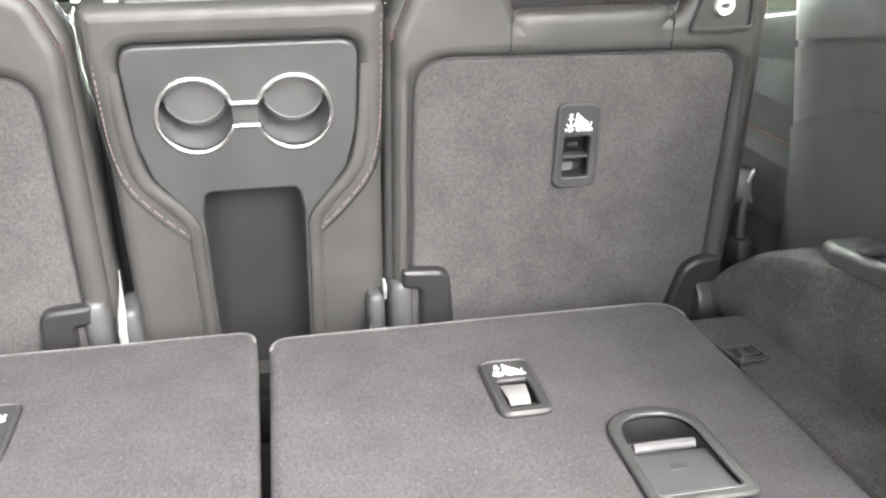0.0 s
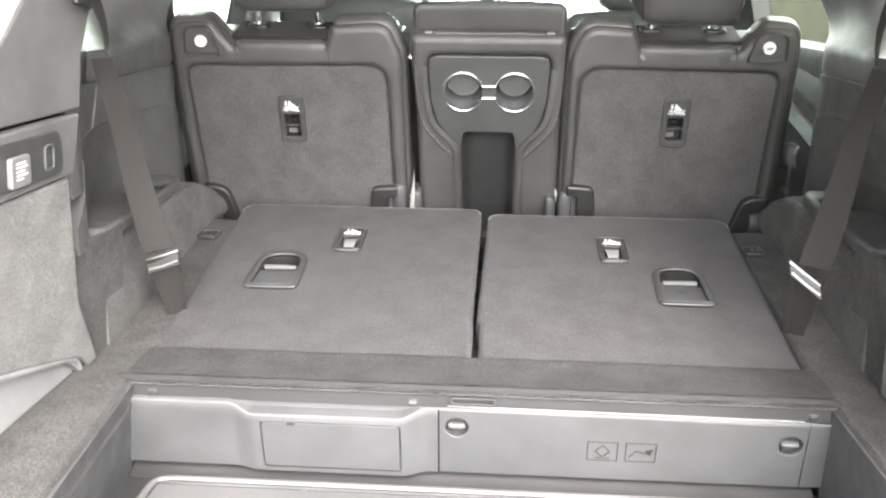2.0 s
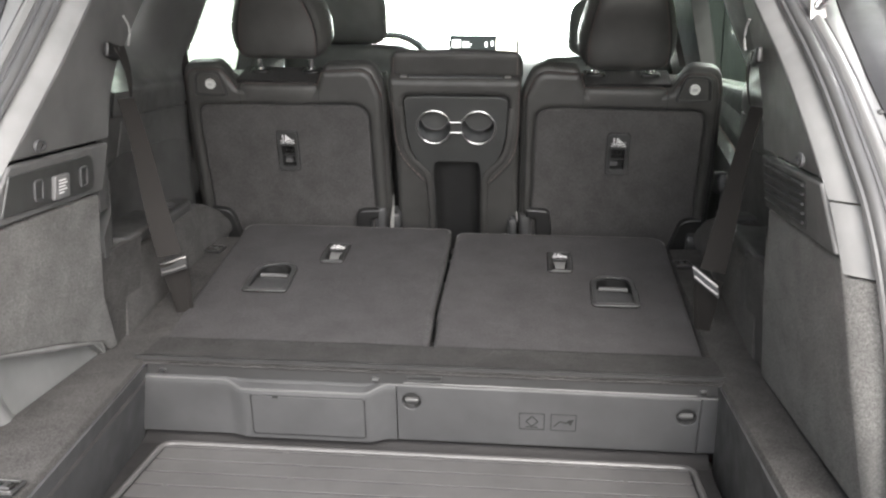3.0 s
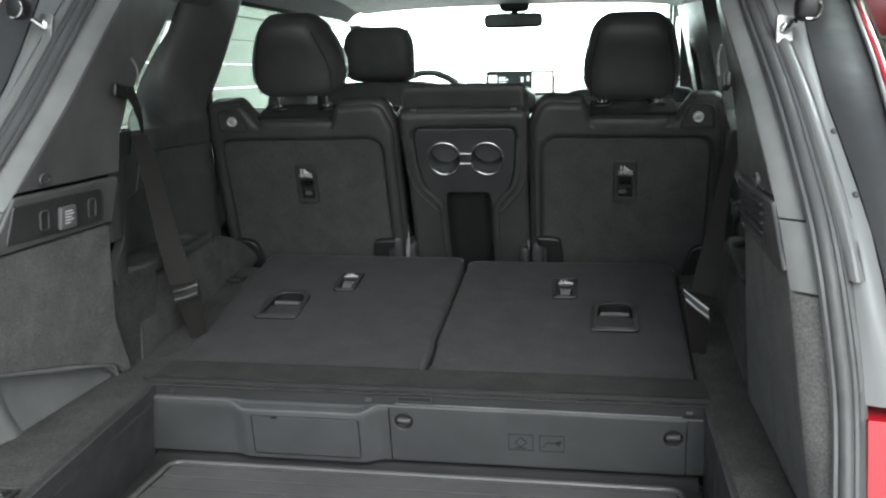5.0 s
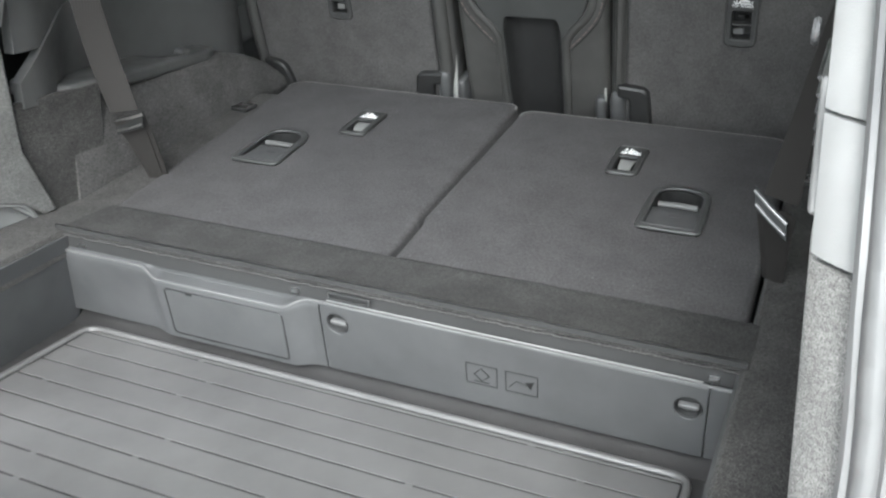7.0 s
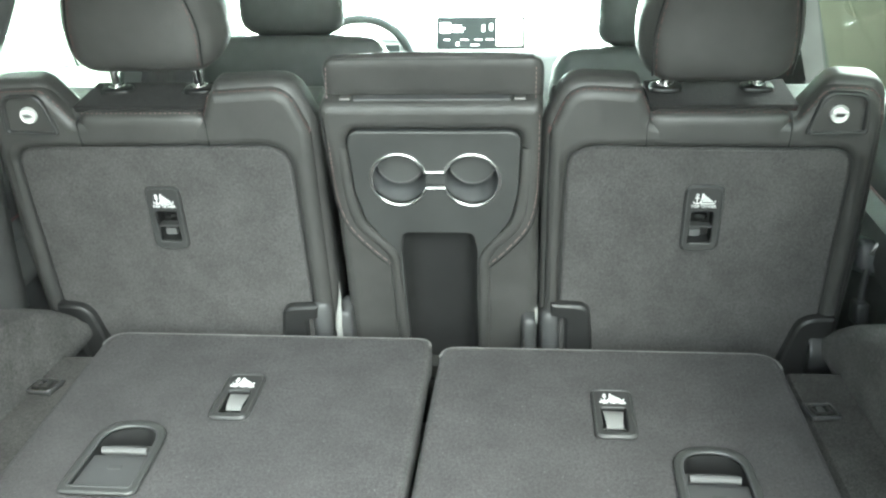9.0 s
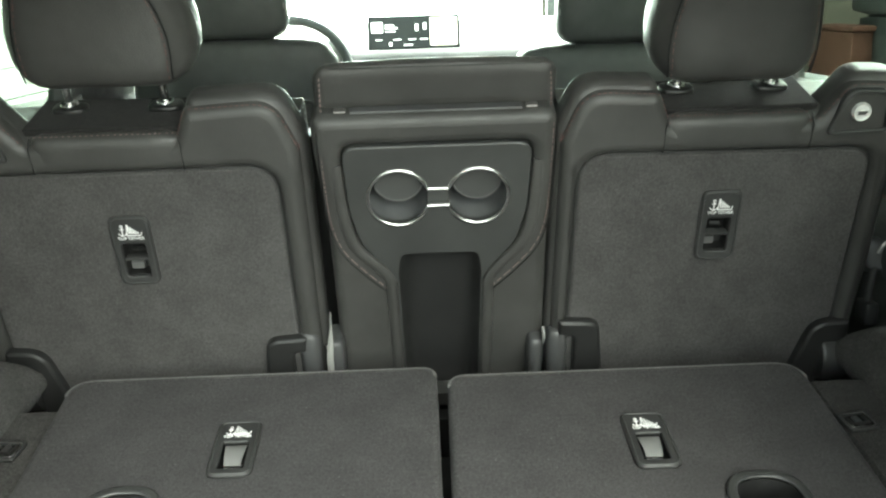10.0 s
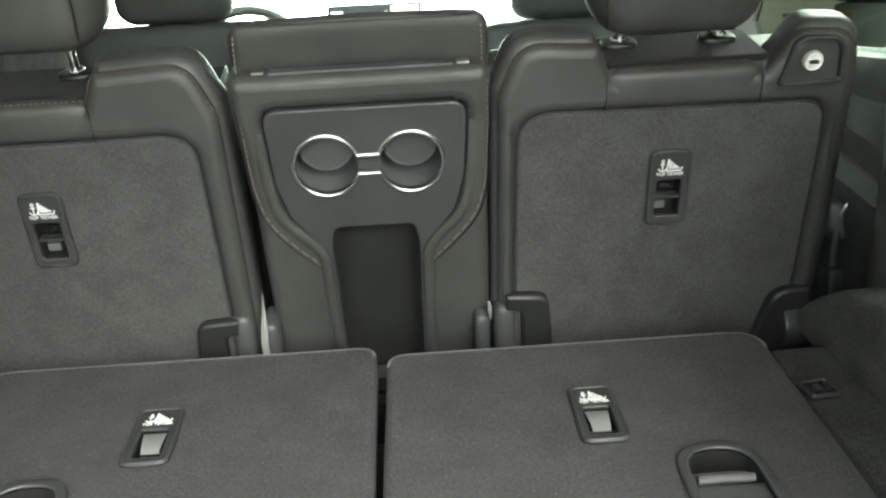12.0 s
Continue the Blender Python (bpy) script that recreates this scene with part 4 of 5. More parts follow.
def sill():
    t = thing("load_sill", "grey ribbed plastic load sill with a latch recess", "sill", kind="structure")
    prof = [(-0.195, 0.73), (-0.20, 0.80), (-0.206, 0.838), (-0.214, 0.849), (-0.228, 0.853), (-0.38, 0.848), (-0.41, 0.84), (-0.425, 0.80)]
    for a, b, nm in ((-0.60, -0.093, "side_plate"), (0.125, 0.632, "side_plate")):
        part(nm, sheet([[(x, y, z) for y, z in prof] for x in np.linspace(a, b, 8)], (0, -0.01, -0.02)), SILL_PLASTIC, t)
    part("front_lip", sheet([[(x, y, z) for y, z in (*prof[:5], (-0.242, 0.853))] for x in (-0.093, 0.016, 0.125)], (0, -0.002, -0.012)), SILL_PLASTIC, t)
    n = 0
    for a, b in ((-0.58, -0.11), (0.14, 0.61)):
        ribs = []
        for k in range(30):
            x = a + (b - a) * (k + 0.5) / 30
            ribs.append(block(x - 0.0050, -0.37, 0.846, x + 0.0050, -0.245, 0.8522, 0.0015, 2))
        part("tread_ribs", join(*ribs), SILL_PLASTIC, t, "close row of tread ribs")
    up = Matrix.Translation((0, 0, 0.847))
    outer = rounded([(-0.086, -0.236), (0.126, -0.236), (0.140, -0.362), (-0.104, -0.362)], 0.010)
    inner = rounded([(-0.076, -0.244), (0.116, -0.244), (0.128, -0.354), (-0.092, -0.354)], 0.008)
    rec = part("recess_rim", slab(outer, -0.034, 0.0065, 0.003, [inner]), SILL_PLASTIC, t, "raised rim round the latch recess", up)
    part("recess_floor", slab(inner, -0.04, -0.033), SILL_PLASTIC, rec)
    part("side_shelf", sheet([[(x, y, -0.012 - 0.10 * (-0.248 - y)) for x in (-0.086, -0.05, -0.014)] for y in (-0.248, -0.30, -0.350)], (0, 0, -0.004)), SILL_PLASTIC, rec, "sloping shelf beside the latch")
    part("divider", block(-0.0145, -0.351, -0.034, -0.0105, -0.262, -0.006, 0.0015, 2), SILL_PLASTIC, rec)
    part("side_block", block(0.075, -0.35, -0.034, 0.120, -0.285, -0.014, 0.004, 3), SILL_PLASTIC, rec)
    part("striker", tube(curve_points([(0.008, -0.300, -0.034), (0.008, -0.300, -0.012), (0.012, -0.300, -0.005), (0.026, -0.300, -0.005), (0.030, -0.300, -0.012), (0.030, -0.300, -0.034)], 5), 0.004, 8), CHROME, rec, "bright steel latch striker")
    part("bumper_cover", sheet([[(x, y, z) for y, z in ((-0.42, 0.84), (-0.52, 0.80), (-0.56, 0.72), (-0.57, 0.5))] for x in np.linspace(-0.85, 0.88, 9)], (0, 0.02, -0.02)), RED, t, "red painted bumper")


sill()


# ---- small fittings ----
def symbol(scale=1.0):
    """The white printed mark: an anchor beside a seat with a fan of stripes."""
    k = scale
    g = [tube([(-0.011 * k, 0.004 * k, 0), (-0.011 * k, -0.009 * k, 0)], 0.0009 * k, 5), tube([(-0.0145 * k, 0.001 * k, 0), (-0.0075 * k, 0.001 * k, 0)], 0.0008 * k, 5),
         tube([(p[0] * k, p[1] * k, 0) for p in circle(-0.011, 0.006, 0.0018, 8)], 0.0007 * k, 5, True),
         tube([(p[0] * k, p[1] * k, 0) for p in circle(-0.011, -0.004, 0.0055, 9, radians(190), radians(350))], 0.0009 * k, 5)]
    g.append(tube([(-0.005 * k, -0.009 * k, 0), (-0.003 * k, 0.009 * k, 0)], 0.0010 * k, 5))
    for j in range(5):
        x = -0.001 + 0.0032 * j
        g.append(tube([(x * k, -0.006 * k, 0), ((x - 0.001) * k, (0.008 - 0.0028 * j) * k, 0)], 0.0012 * k, 5))
    g.append(tube([(-0.005 * k, -0.009 * k, 0), (0.015 * k, -0.009 * k, 0), (0.017 * k, -0.004 * k, 0)], 0.0011 * k, 5))
    return join(*g)


PLATE = (0.0285, 0.0560)


def tether_plate(parent, a, b, z, folded, tilt=0.0):
    """A black moulded plate with the printed mark, its words and a window to the anchor."""
    m = Matrix.Translation((a, b, z)) @ Matrix.Rotation(radians(tilt), 4, "Z")
    w, h = PLATE
    win = rounded([(-0.0165, -0.042), (0.0165, -0.042), (0.0165, 0.012), (-0.0165, 0.012)], 0.004)
    plate = part("tether_plate", slab(rounded([(-w, -h), (w, -h), (w, h), (-w, h)], 0.0135), 0, 0.0055, 0.0022, [win]), PLASTIC, parent, "black plastic plate with a white printed mark", m)
    part("rim", tube(outline3(rounded([(-w + 0.003, -h + 0.003), (w - 0.003, -h + 0.003), (w - 0.003, h - 0.003), (-w + 0.003, h - 0.003)], 0.0115), 0.0052), 0.0014, 6, True), PLASTIC_CUP, plate)
    part("well", ring_tray(rounded([(-0.019, -0.045), (0.019, -0.045), (0.019, 0.015), (-0.019, 0.015)], 0.004), win, 0.022), PLASTIC_DARK, plate)
    part("mark", moved(symbol(0.95), Matrix.Translation((0, 0.035, 0.0056))), PRINT, plate, "white anchor and seat pictogram")
    part("words", moved(words("TOP TETHER", 0.0064, 0.0006), Matrix.Translation((0, 0.0215, 0.0056))), PRINT, plate, "white words TOP TETHER")
    if folded:
        part("strap", sheet([[(x * (0.0132 + 0.10 * y), y, zz) for y, zz in ((0.0145, -0.003), (0.008, 0.0005), (-0.006, 0.0010), (-0.018, 0.0005), (-0.026, -0.003), (-0.029, -0.008))] for x in (-1, 0, 1)], (0, 0, -0.0015)), STRAP, plate, "pale grey webbing strap")
        part("bar", tube([(-0.0165, -0.0315, -0.001), (0.0165, -0.0315, -0.001)], 0.0012, 8), CHROME, plate, "bright anchor bar")
    else:
        part("cross_bar", block(-0.0165, -0.017, -0.012, 0.0165, -0.0125, 0.0035, 0.0015, 2), PLASTIC, plate)
        part("hook", tube([(-0.006, -0.004, -0.012), (0.004, -0.002, -0.006), (0.008, -0.004, -0.012)], 0.004, 7), PLASTIC_DARK, plate)
        part("foot", block(-0.0155, -0.041, -0.022, 0.004, -0.027, -0.012, 0.003, 2), PLASTIC_SOFT, plate)
    return m @ Matrix.Identity(4), rounded([(-0.0205, -0.0465), (0.0205, -0.0465), (0.0205, 0.0165), (-0.0205, 0.0165)], 0.004)


def hole_at(pts, a, b, tilt=0.0):
    r = Matrix.Rotation(radians(tilt), 2)
    return [tuple(r @ V(p) + V((a, b))) for p in pts]


PLATE_HOLE = rounded([(-0.0205, -0.0465), (0.0205, -0.0465), (0.0205, 0.0165), (-0.0205, 0.0165)], 0.004)
PULL_OUT = rounded([(-0.051, -0.075, 0.012), (0.051, -0.075, 0.012), (0.048, 0.075, 0.048), (-0.048, 0.075, 0.048)], 0.01, 8)
PULL_IN = rounded([(-0.041, -0.064, 0.006), (0.041, -0.064, 0.006), (0.038, 0.064, 0.038), (-0.038, 0.064, 0.038)], 0.006, 8)
PULL_HOLE = rounded([(-0.0445, -0.068, 0.008), (0.0445, -0.068, 0.008), (0.042, 0.068, 0.041), (-0.042, 0.068, 0.041)], 0.008, 8)


def pull_handle(parent, a, b, z):
    m = Matrix.Translation((a, b, z))
    fr = part("handle_frame", slab(PULL_OUT, 0, 0.006, 0.0028, [PULL_IN]), PLASTIC_CUP, parent, "black plastic pull-handle bezel", m)
    part("rim", tube(outline3(PULL_IN, 0.0045), 0.002, 6, True), PLASTIC_STEP, fr)
    part("well", ring_tray(PULL_HOLE, PULL_IN, 0.035), BLACK_TRIM, fr)
    part("flap", sheet([[(x, y, zz) for y, zz in ((-0.063, -0.0005), (-0.03, -0.003), (0.0, -0.005), (0.010, -0.005), (0.016, -0.009))] for x in (-0.039, -0.02, 0, 0.02, 0.039)], (0, 0, -0.004)), PLASTIC_STEP, fr, "black flap with a small moulded mark")
    part("grip", tube([(-0.031, 0.019, -0.003), (0.0, 0.0195, -0.0025), (0.031, 0.019, -0.003)], 0.0050, 8), PLASTIC_SOFT, fr, "rounded grip bar")
    part("flap_edge", tube([(-0.037, -0.0605, 0.0012), (0.037, -0.0605, 0.0012)], 0.0028, 8), PLASTIC_MID, fr, "paler flap edge")
    part("mark", slab(box_outline(-0.009, -0.018, 0.009, -0.010, 0.002), -0.006, -0.0035, 0.0005), PLASTIC_CUP, fr)
    part("shelf", block(-0.036, 0.026, -0.026, 0.036, 0.05, -0.016, 0.006, 3), PLASTIC_SOFT, fr)


# ---- folded third row ----
def folded_seat(s, x0, x1, length, plate, pull):
    m = frame_matrix((0, 0.395, 0.92), (1, 0, 0), FOLD_UP)
    t = thing("folded_seat", "folded rear seat backrest covered in charcoal carpet", "car seat", m, "folded rear seats")
    inner = x1 if s < 0 else x0
    notch = 0.118
    if s < 0:
        pts = [(x0, 0, 0.006), (x1 - 0.0, 0, 0.004), (x1 - 0.001, notch, 0.003), (x1 - 0.004, notch + 0.012, 0.003), (x1 - 0.003, length, 0.022), (x0 - 0.012, length, 0.035)]
    else:
        pts = [(x0, 0, 0.004), (x1, 0, 0.006), (x1, length, 0.04), (x0 + 0.001, length, 0.026), (x0 - 0.007, notch + 0.016, 0.003), (x0 - 0.001, notch, 0.003)]
    outer = rounded(pts, 0.01, 6)
    board = part("backrest", slab(outer, -0.055, 0.0, 0.010, [hole_at(PLATE_HOLE, *plate), hole_at(PULL_HOLE, *pull)], 3), FOLD_CARPET, t, "flat charcoal carpeted backrest")
    cx = sum(p[0] for p in outer) / len(outer)
    cy = length / 2
    seam = []
    for p in outer:
        if p[1] < 0.14:
            continue
        d = V((cx - p[0], cy - p[1]))
        seam.append((p[0] + math.copysign(0.0105, d.x), p[1] + (math.copysign(0.0105, d.y) if p[1] > length - 0.05 else 0.0), 0.0002))
    part("edge_seam", tube(seam, 0.0010, 6), LEDGE_CARPET, board, "dark sewn edge seam")
    pip = [(p[0] + math.copysign(0.003, cx - p[0]), p[1] + math.copysign(0.003, cy - p[1]), -0.004) for p in outer if p[1] > 0.15]
    part("piping", tube(pip, 0.0032, 7), PIPING, board, "rounded piping round the edge")
    tether_plate(t, *plate, 0.0, True)
    pull_handle(t, *pull, 0.0)
    part("cushion", block(x0 + 0.012, 0.02, -0.20, x1 - 0.012, length - 0.04, -0.058, 0.03), PLASTIC_DARK, t, "black seat cushion under the backrest")
    part("hinge_bracket", block(inner - 0.02, 0.05, -0.05, inner + 0.02, 0.08, -0.03, 0.004), STEEL, t)
    part("bump_stop", moved(lathe([(0.006, 0), (0.006, 0.006), (0.003, 0.008)], 12), Matrix.Translation((x0 + 0.045 if s < 0 else x0 + 0.05, -0.004, -0.012))), PLASTIC_DARK, t)
    return t


folded_seat(-1, -0.515, 0.009, 0.620, (-0.258, 0.437), (-0.375, 0.294))
folded_seat(1, 0.020, 0.533, 0.596, (0.274, 0.420), (0.387, 0.275))


# ---- second row seats ----
def seat(s):
    m = frame_matrix((s * 0.413, 1.0, 1.255), (1, 0, 0), SEAT_UP)
    t = thing("second_row_seat", "black leather car seat with carpeted back and raised headrest" if s < 0 else "black leather car seat with carpeted back and lowered headrest", "car seat", m, "second row seats")

    def fx(pts):
        q = [(s * p[0], *p[1:]) for p in pts]
        return q if s > 0 else q[::-1]
    e, g = (-0.011, 0.009) if s < 0 else (0.006, -0.009)
    out = rounded(fx([(-0.246 + e, -0.36, 0.03), (0.246 + g, -0.36, 0.03), (0.252 + g, -0.1), (0.246 + g, 0.13, 0.03), (0.235 + g, 0.186, 0.035), (0.155, 0.190, 0.03), (0.118, 0.140, 0.012), (-0.088, 0.138, 0.012), (-0.106, 0.185, 0.016), (-0.215 + e, 0.190, 0.045), (-0.245 + e, 0.12, 0.05)]), 0.02, 6)
    pan = rounded(fx([(-0.212 + 0.5 * e, -0.345, 0.01), (0.208 + g, -0.345, 0.01), (0.210 + g, 0.084, 0.035), (-0.206 + 0.5 * e, 0.088, 0.045)]), 0.02, 7)
    plate = (0.0, -0.036 if s < 0 else -0.029)
    shell_ = part("backrest", slab(out, -0.058, -0.002, 0.018, [hole_at(PLATE_HOLE, *plate)], 4), LEATHER, t, "black leather backrest")
    core = [(p[0] * 0.95, min(p[1], 0.128)) for p in out]
    part("front_padding", slab(core, -0.150, -0.060, 0.02, (), 3), LEATHER, shell_, "leather front padding")
    inset = []
    c = V((0, -0.08))
    for p in out:
        d = c - V(p)
        inset.append(tuple(V(p) + d.normalized() * 0.012))
    part("border", slab(inset, -0.03, 0.010, 0.016, [pan], 5), LEATHER, shell_, "rounded leather border")
    board = part("back_panel", slab(pan, -0.022, 0.003, 0.006, [hole_at(PLATE_HOLE, *plate)], 3), BACK_CARPET, t, "charcoal carpeted back panel")
    part("seam", tube(outline3(pan, 0.0032), 0.0012, 6, True), PLASTIC, board)
    tether_plate(t, *plate, 0.003, False)
    # leather roll below the headrest
    part("roll", cushion(0.0995, 0.0265, 0.026, 0.016, 8, lambda q: V((q.x, q.y, q.z - 0.002 * (q.x / 0.1) ** 4)), (s * 0.008, 0.1135, -0.0150)), LEATHER, t, "soft leather roll under the headrest")
    for a, lean in ((-0.0915, 0.004), (0.107, -0.003)):
        part("roll_seam", tube([(s * (a + lean), 0.140, 0.004), (s * a, 0.125, 0.0092), (s * a, 0.10, 0.0094), (s * a, 0.089, 0.0085)], 0.0013, 6), PLASTIC_DARK, shell_)
    part("notch_cover", slab(rounded(fx([(-0.088, 0.132), (0.114, 0.132), (0.118, 0.1455), (-0.088, 0.1445)]), 0.002), -0.112, -0.010, 0.003), BACK_BLACK, shell_, "black felt behind the leather roll")
    part("notch_stitching", dashes([(s * x, 0.1405, 0.0035) for x in np.linspace(-0.085, 0.10, 12)], 0.003, 0.0045, 0.0006), STITCH if s < 0 else STITCH_DARK, shell_, "dotted stitching")
    st = [p for p in outline3(out, 0.0) if p[1] > 0.06]
    part("top_stitching", dashes([(p[0] * 0.965, p[1] - 0.012 if p[1] > 0.12 else p[1], 0.0045) for p in st if 0.0 < abs(p[0])]), STITCH_DARK, shell_, "dark red stitching")
    # release button and its bezel
    b = 0.0 if s < 0 else -0.010
    bez = rounded(fx([(0.134 + b, 0.109), (0.219 + b, 0.111), (0.214 + b, 0.172, 0.022), (0.152 + b, 0.174, 0.022)]), 0.006)
    inn = rounded(fx([(0.141 + b, 0.114), (0.212 + b, 0.116), (0.208 + b, 0.166, 0.018), (0.157 + b, 0.168, 0.018)]), 0.005)
    bz = part("button_bezel", join(slab(bez, 0.004, 0.016, 0.004, [inn]), slab(inn, 0.002, 0.0075)), PLASTIC, t, "black button bezel")
    kn = part("button", moved(lathe([(0.0128, 0), (0.0128, 0.005), (0.0115, 0.0085), (0.0100, 0.0074), (0.0085, 0.0080), (0.003, 0.0082)], 24), Matrix.Translation((s * (0.176 + b), 0.141, 0.0075))), SILVER, bz, "round bright metal release button")
    part("button_mark", moved(slab(box_outline(-0.006, -0.003, 0.006, 0.003, 0.001), 0.0070, 0.0088, 0.0003), Matrix.Translation((s * (0.176 + b), 0.141, 0.0075))), SATIN, kn)
    # headrest
    lift = 0.011 if s < 0 else -0.009

    def hr(q):
        k = 1 - 0.04 * max(0, (-0.05 - q.y) / 0.05) - (0.40 if s < 0 else 0.26) * max(0.0, (q.y + 0.03) / 0.13) ** 1.4
        return V((q.x * k, q.y + 0.006 * (1 - (q.x / 0.12) ** 2), q.z + 0.016 * (q.y / 0.1) ** 2 - 0.012 * (q.x / 0.12) ** 2))
    hm = Matrix.Translation((-0.008 if s < 0 else 0.010, 0.276 + lift, -0.078)) @ Matrix.Rotation(radians(7), 4, "X")
    head = part("headrest", cushion(0.126 if s < 0 else 0.117, 0.106, 0.058, 0.052, 12, hr), LEATHER, t, "rounded black leather headrest", hm)
    for a in (-0.098, 0.098):
        line = [hr(V((a, y, 0.0583 - (0.0 if abs(y) < 0.055 else (abs(y) - 0.055) ** 2 * 9)))) for y in np.linspace(-0.082, 0.082, 16)]
        part("headrest_seam", tube(line, 0.0016, 6), PLASTIC_DARK, head)
        part("headrest_stitching", dashes([p + V((math.copysign(0.005, -a), 0, 0.0008)) for p in line]), STITCH_DARK, head)
    for a in (-0.0655, 0.0655):
        part("post", tube([(a + s * 0.006, 0.115, -0.075), (a + s * 0.006, 0.21 + lift, -0.075)], 0.0062, 14), CHROME, t, "chrome headrest post")
        part("post_guide", moved(cushion(0.024, 0.018, 0.006, 0.0055, 6, lambda q: V((q.x * (1 - 0.12 * (q.y / 0.018) ** 2), q.y * (1 - 0.25 * (q.x / 0.024) ** 2), q.z))), Matrix.Translation((a + s * 0.006, 0.146, -0.075)) @ Matrix.Rotation(radians(90), 4, "X")), PLASTIC_DARK, t, "glossy black post guide")
        part("guide_ring", tube([(a + s * 0.006 + p[0], 0.1535, -0.075 + p[1]) for p in circle(0, 0, 0.0105, 16)], 0.0022, 6, True, 1, (0, 1, 0)), CHROME, t)
    # recliner covers and drums at the foot
    hi, k = (0.0, 0.0) if s < 0 else (0.012, 0.007)
    part("recliner_cover", slab(rounded(fx([(-0.228 + k, -0.194 + hi, 0.004), (-0.166 + k, -0.198 + hi, 0.022), (-0.150 + k, -0.36), (-0.202 + k, -0.36), (-0.204 + k, -0.224 + hi, 0.008), (-0.228 + k, -0.220 + hi)]), 0.004), -0.01, 0.018, 0.006), BLACK_TRIM, t, "black plastic recliner cover")
    part("recliner_cover", slab(rounded(fx([(0.224, -0.200, 0.006), (0.168, -0.204, 0.04), (0.120, -0.40), (0.186, -0.40), (0.196, -0.262, 0.02), (0.226, -0.232)]), 0.004), -0.02, 0.018, 0.006), BLACK_TRIM, t, "black plastic recliner cover")
    for a, w, top in (((-0.229, 0.0165, -0.190), (-0.268, 0.0125, -0.206)) if s < 0 else ((-0.2215, 0.0165, -0.200), (-0.2545, 0.0120, -0.214))):
        part("recliner_drum", cushion(w, 0.050, 0.030, w * 0.96, 8, None, (s * a, top - 0.050, -0.012)), PLASTIC_STEP, t, "rounded grey recliner cap")
    part("recliner_drum", moved(lathe([(0.012, -0.022), (0.040, -0.022), (0.043, -0.018), (0.043, 0.018), (0.040, 0.022), (0.012, 0.022)], 26), Matrix.Translation((s * 0.210, -0.275, -0.004)) @ Matrix.Rotation(radians(90), 4, "Y")), PLASTIC, t, "black recliner drum")
    part("pull_strap", sheet([[(s * (c - w), b, 0.012 + 0.010 * f), (s * c, b, 0.014 + 0.010 * f), (s * (c + w), b, 0.012 + 0.010 * f)] for c, w, b, f in (((-0.2655, 0.0007, -0.150, 0), (-0.2640, 0.0018, -0.178, 0.4), (-0.2615, 0.0045, -0.206, 0.8), (-0.2590, 0.0050, -0.232, 1.0), (-0.2590, 0.0050, -0.26, 1.0)) if s < 0 else ((-0.2445, 0.0016, -0.192, 0), (-0.2435, 0.0026, -0.200, 0.4), (-0.2430, 0.0026, -0.208, 0.4), (-0.2425, 0.0010, -0.222, 0.2)))], (0, 0, -0.0012)), STRAP_PALE, t, "pale ribbed webbing strap")
    part("cable_loop", tube(curve_points([(s * -0.252, -0.225, -0.005), (s * -0.262, -0.25, 0.012), (s * -0.262, -0.31, 0.02), (s * -0.252, -0.36, 0.02)], 5), 0.0015, 7), STEEL, t, "dull steel release cable")
    # outer bolster beside the door
    part("side_bolster", cushion(0.042, 0.050, 0.030, 0.020, 7, lambda q: V((q.x, q.y, q.z - 0.25 * q.x * s - 0.15 * q.y))), PLASTIC_STEP, t, "grey side bolster", m.inverted() @ Matrix.Translation((s * 0.700 + CX, 1.135, 1.133)))
    # cushion in front
    part("seat_cushion", moved(cushion(0.24, 0.06, 0.24, 0.045, 8), Matrix.Translation((0, -0.42, -0.40)) @ Matrix.Rotation(radians(-17), 4, "X")), LEATHER, t, "black leather seat cushion")
    part("pedestal", moved(block(-0.2, -0.25, -0.25, 0.2, 0.0, 0.2, 0.02), Matrix.Translation((0, -0.48, -0.28)) @ Matrix.Rotation(radians(-17), 4, "X")), PLASTIC_DARK, t)
    return t


seat(-1)
seat(1)


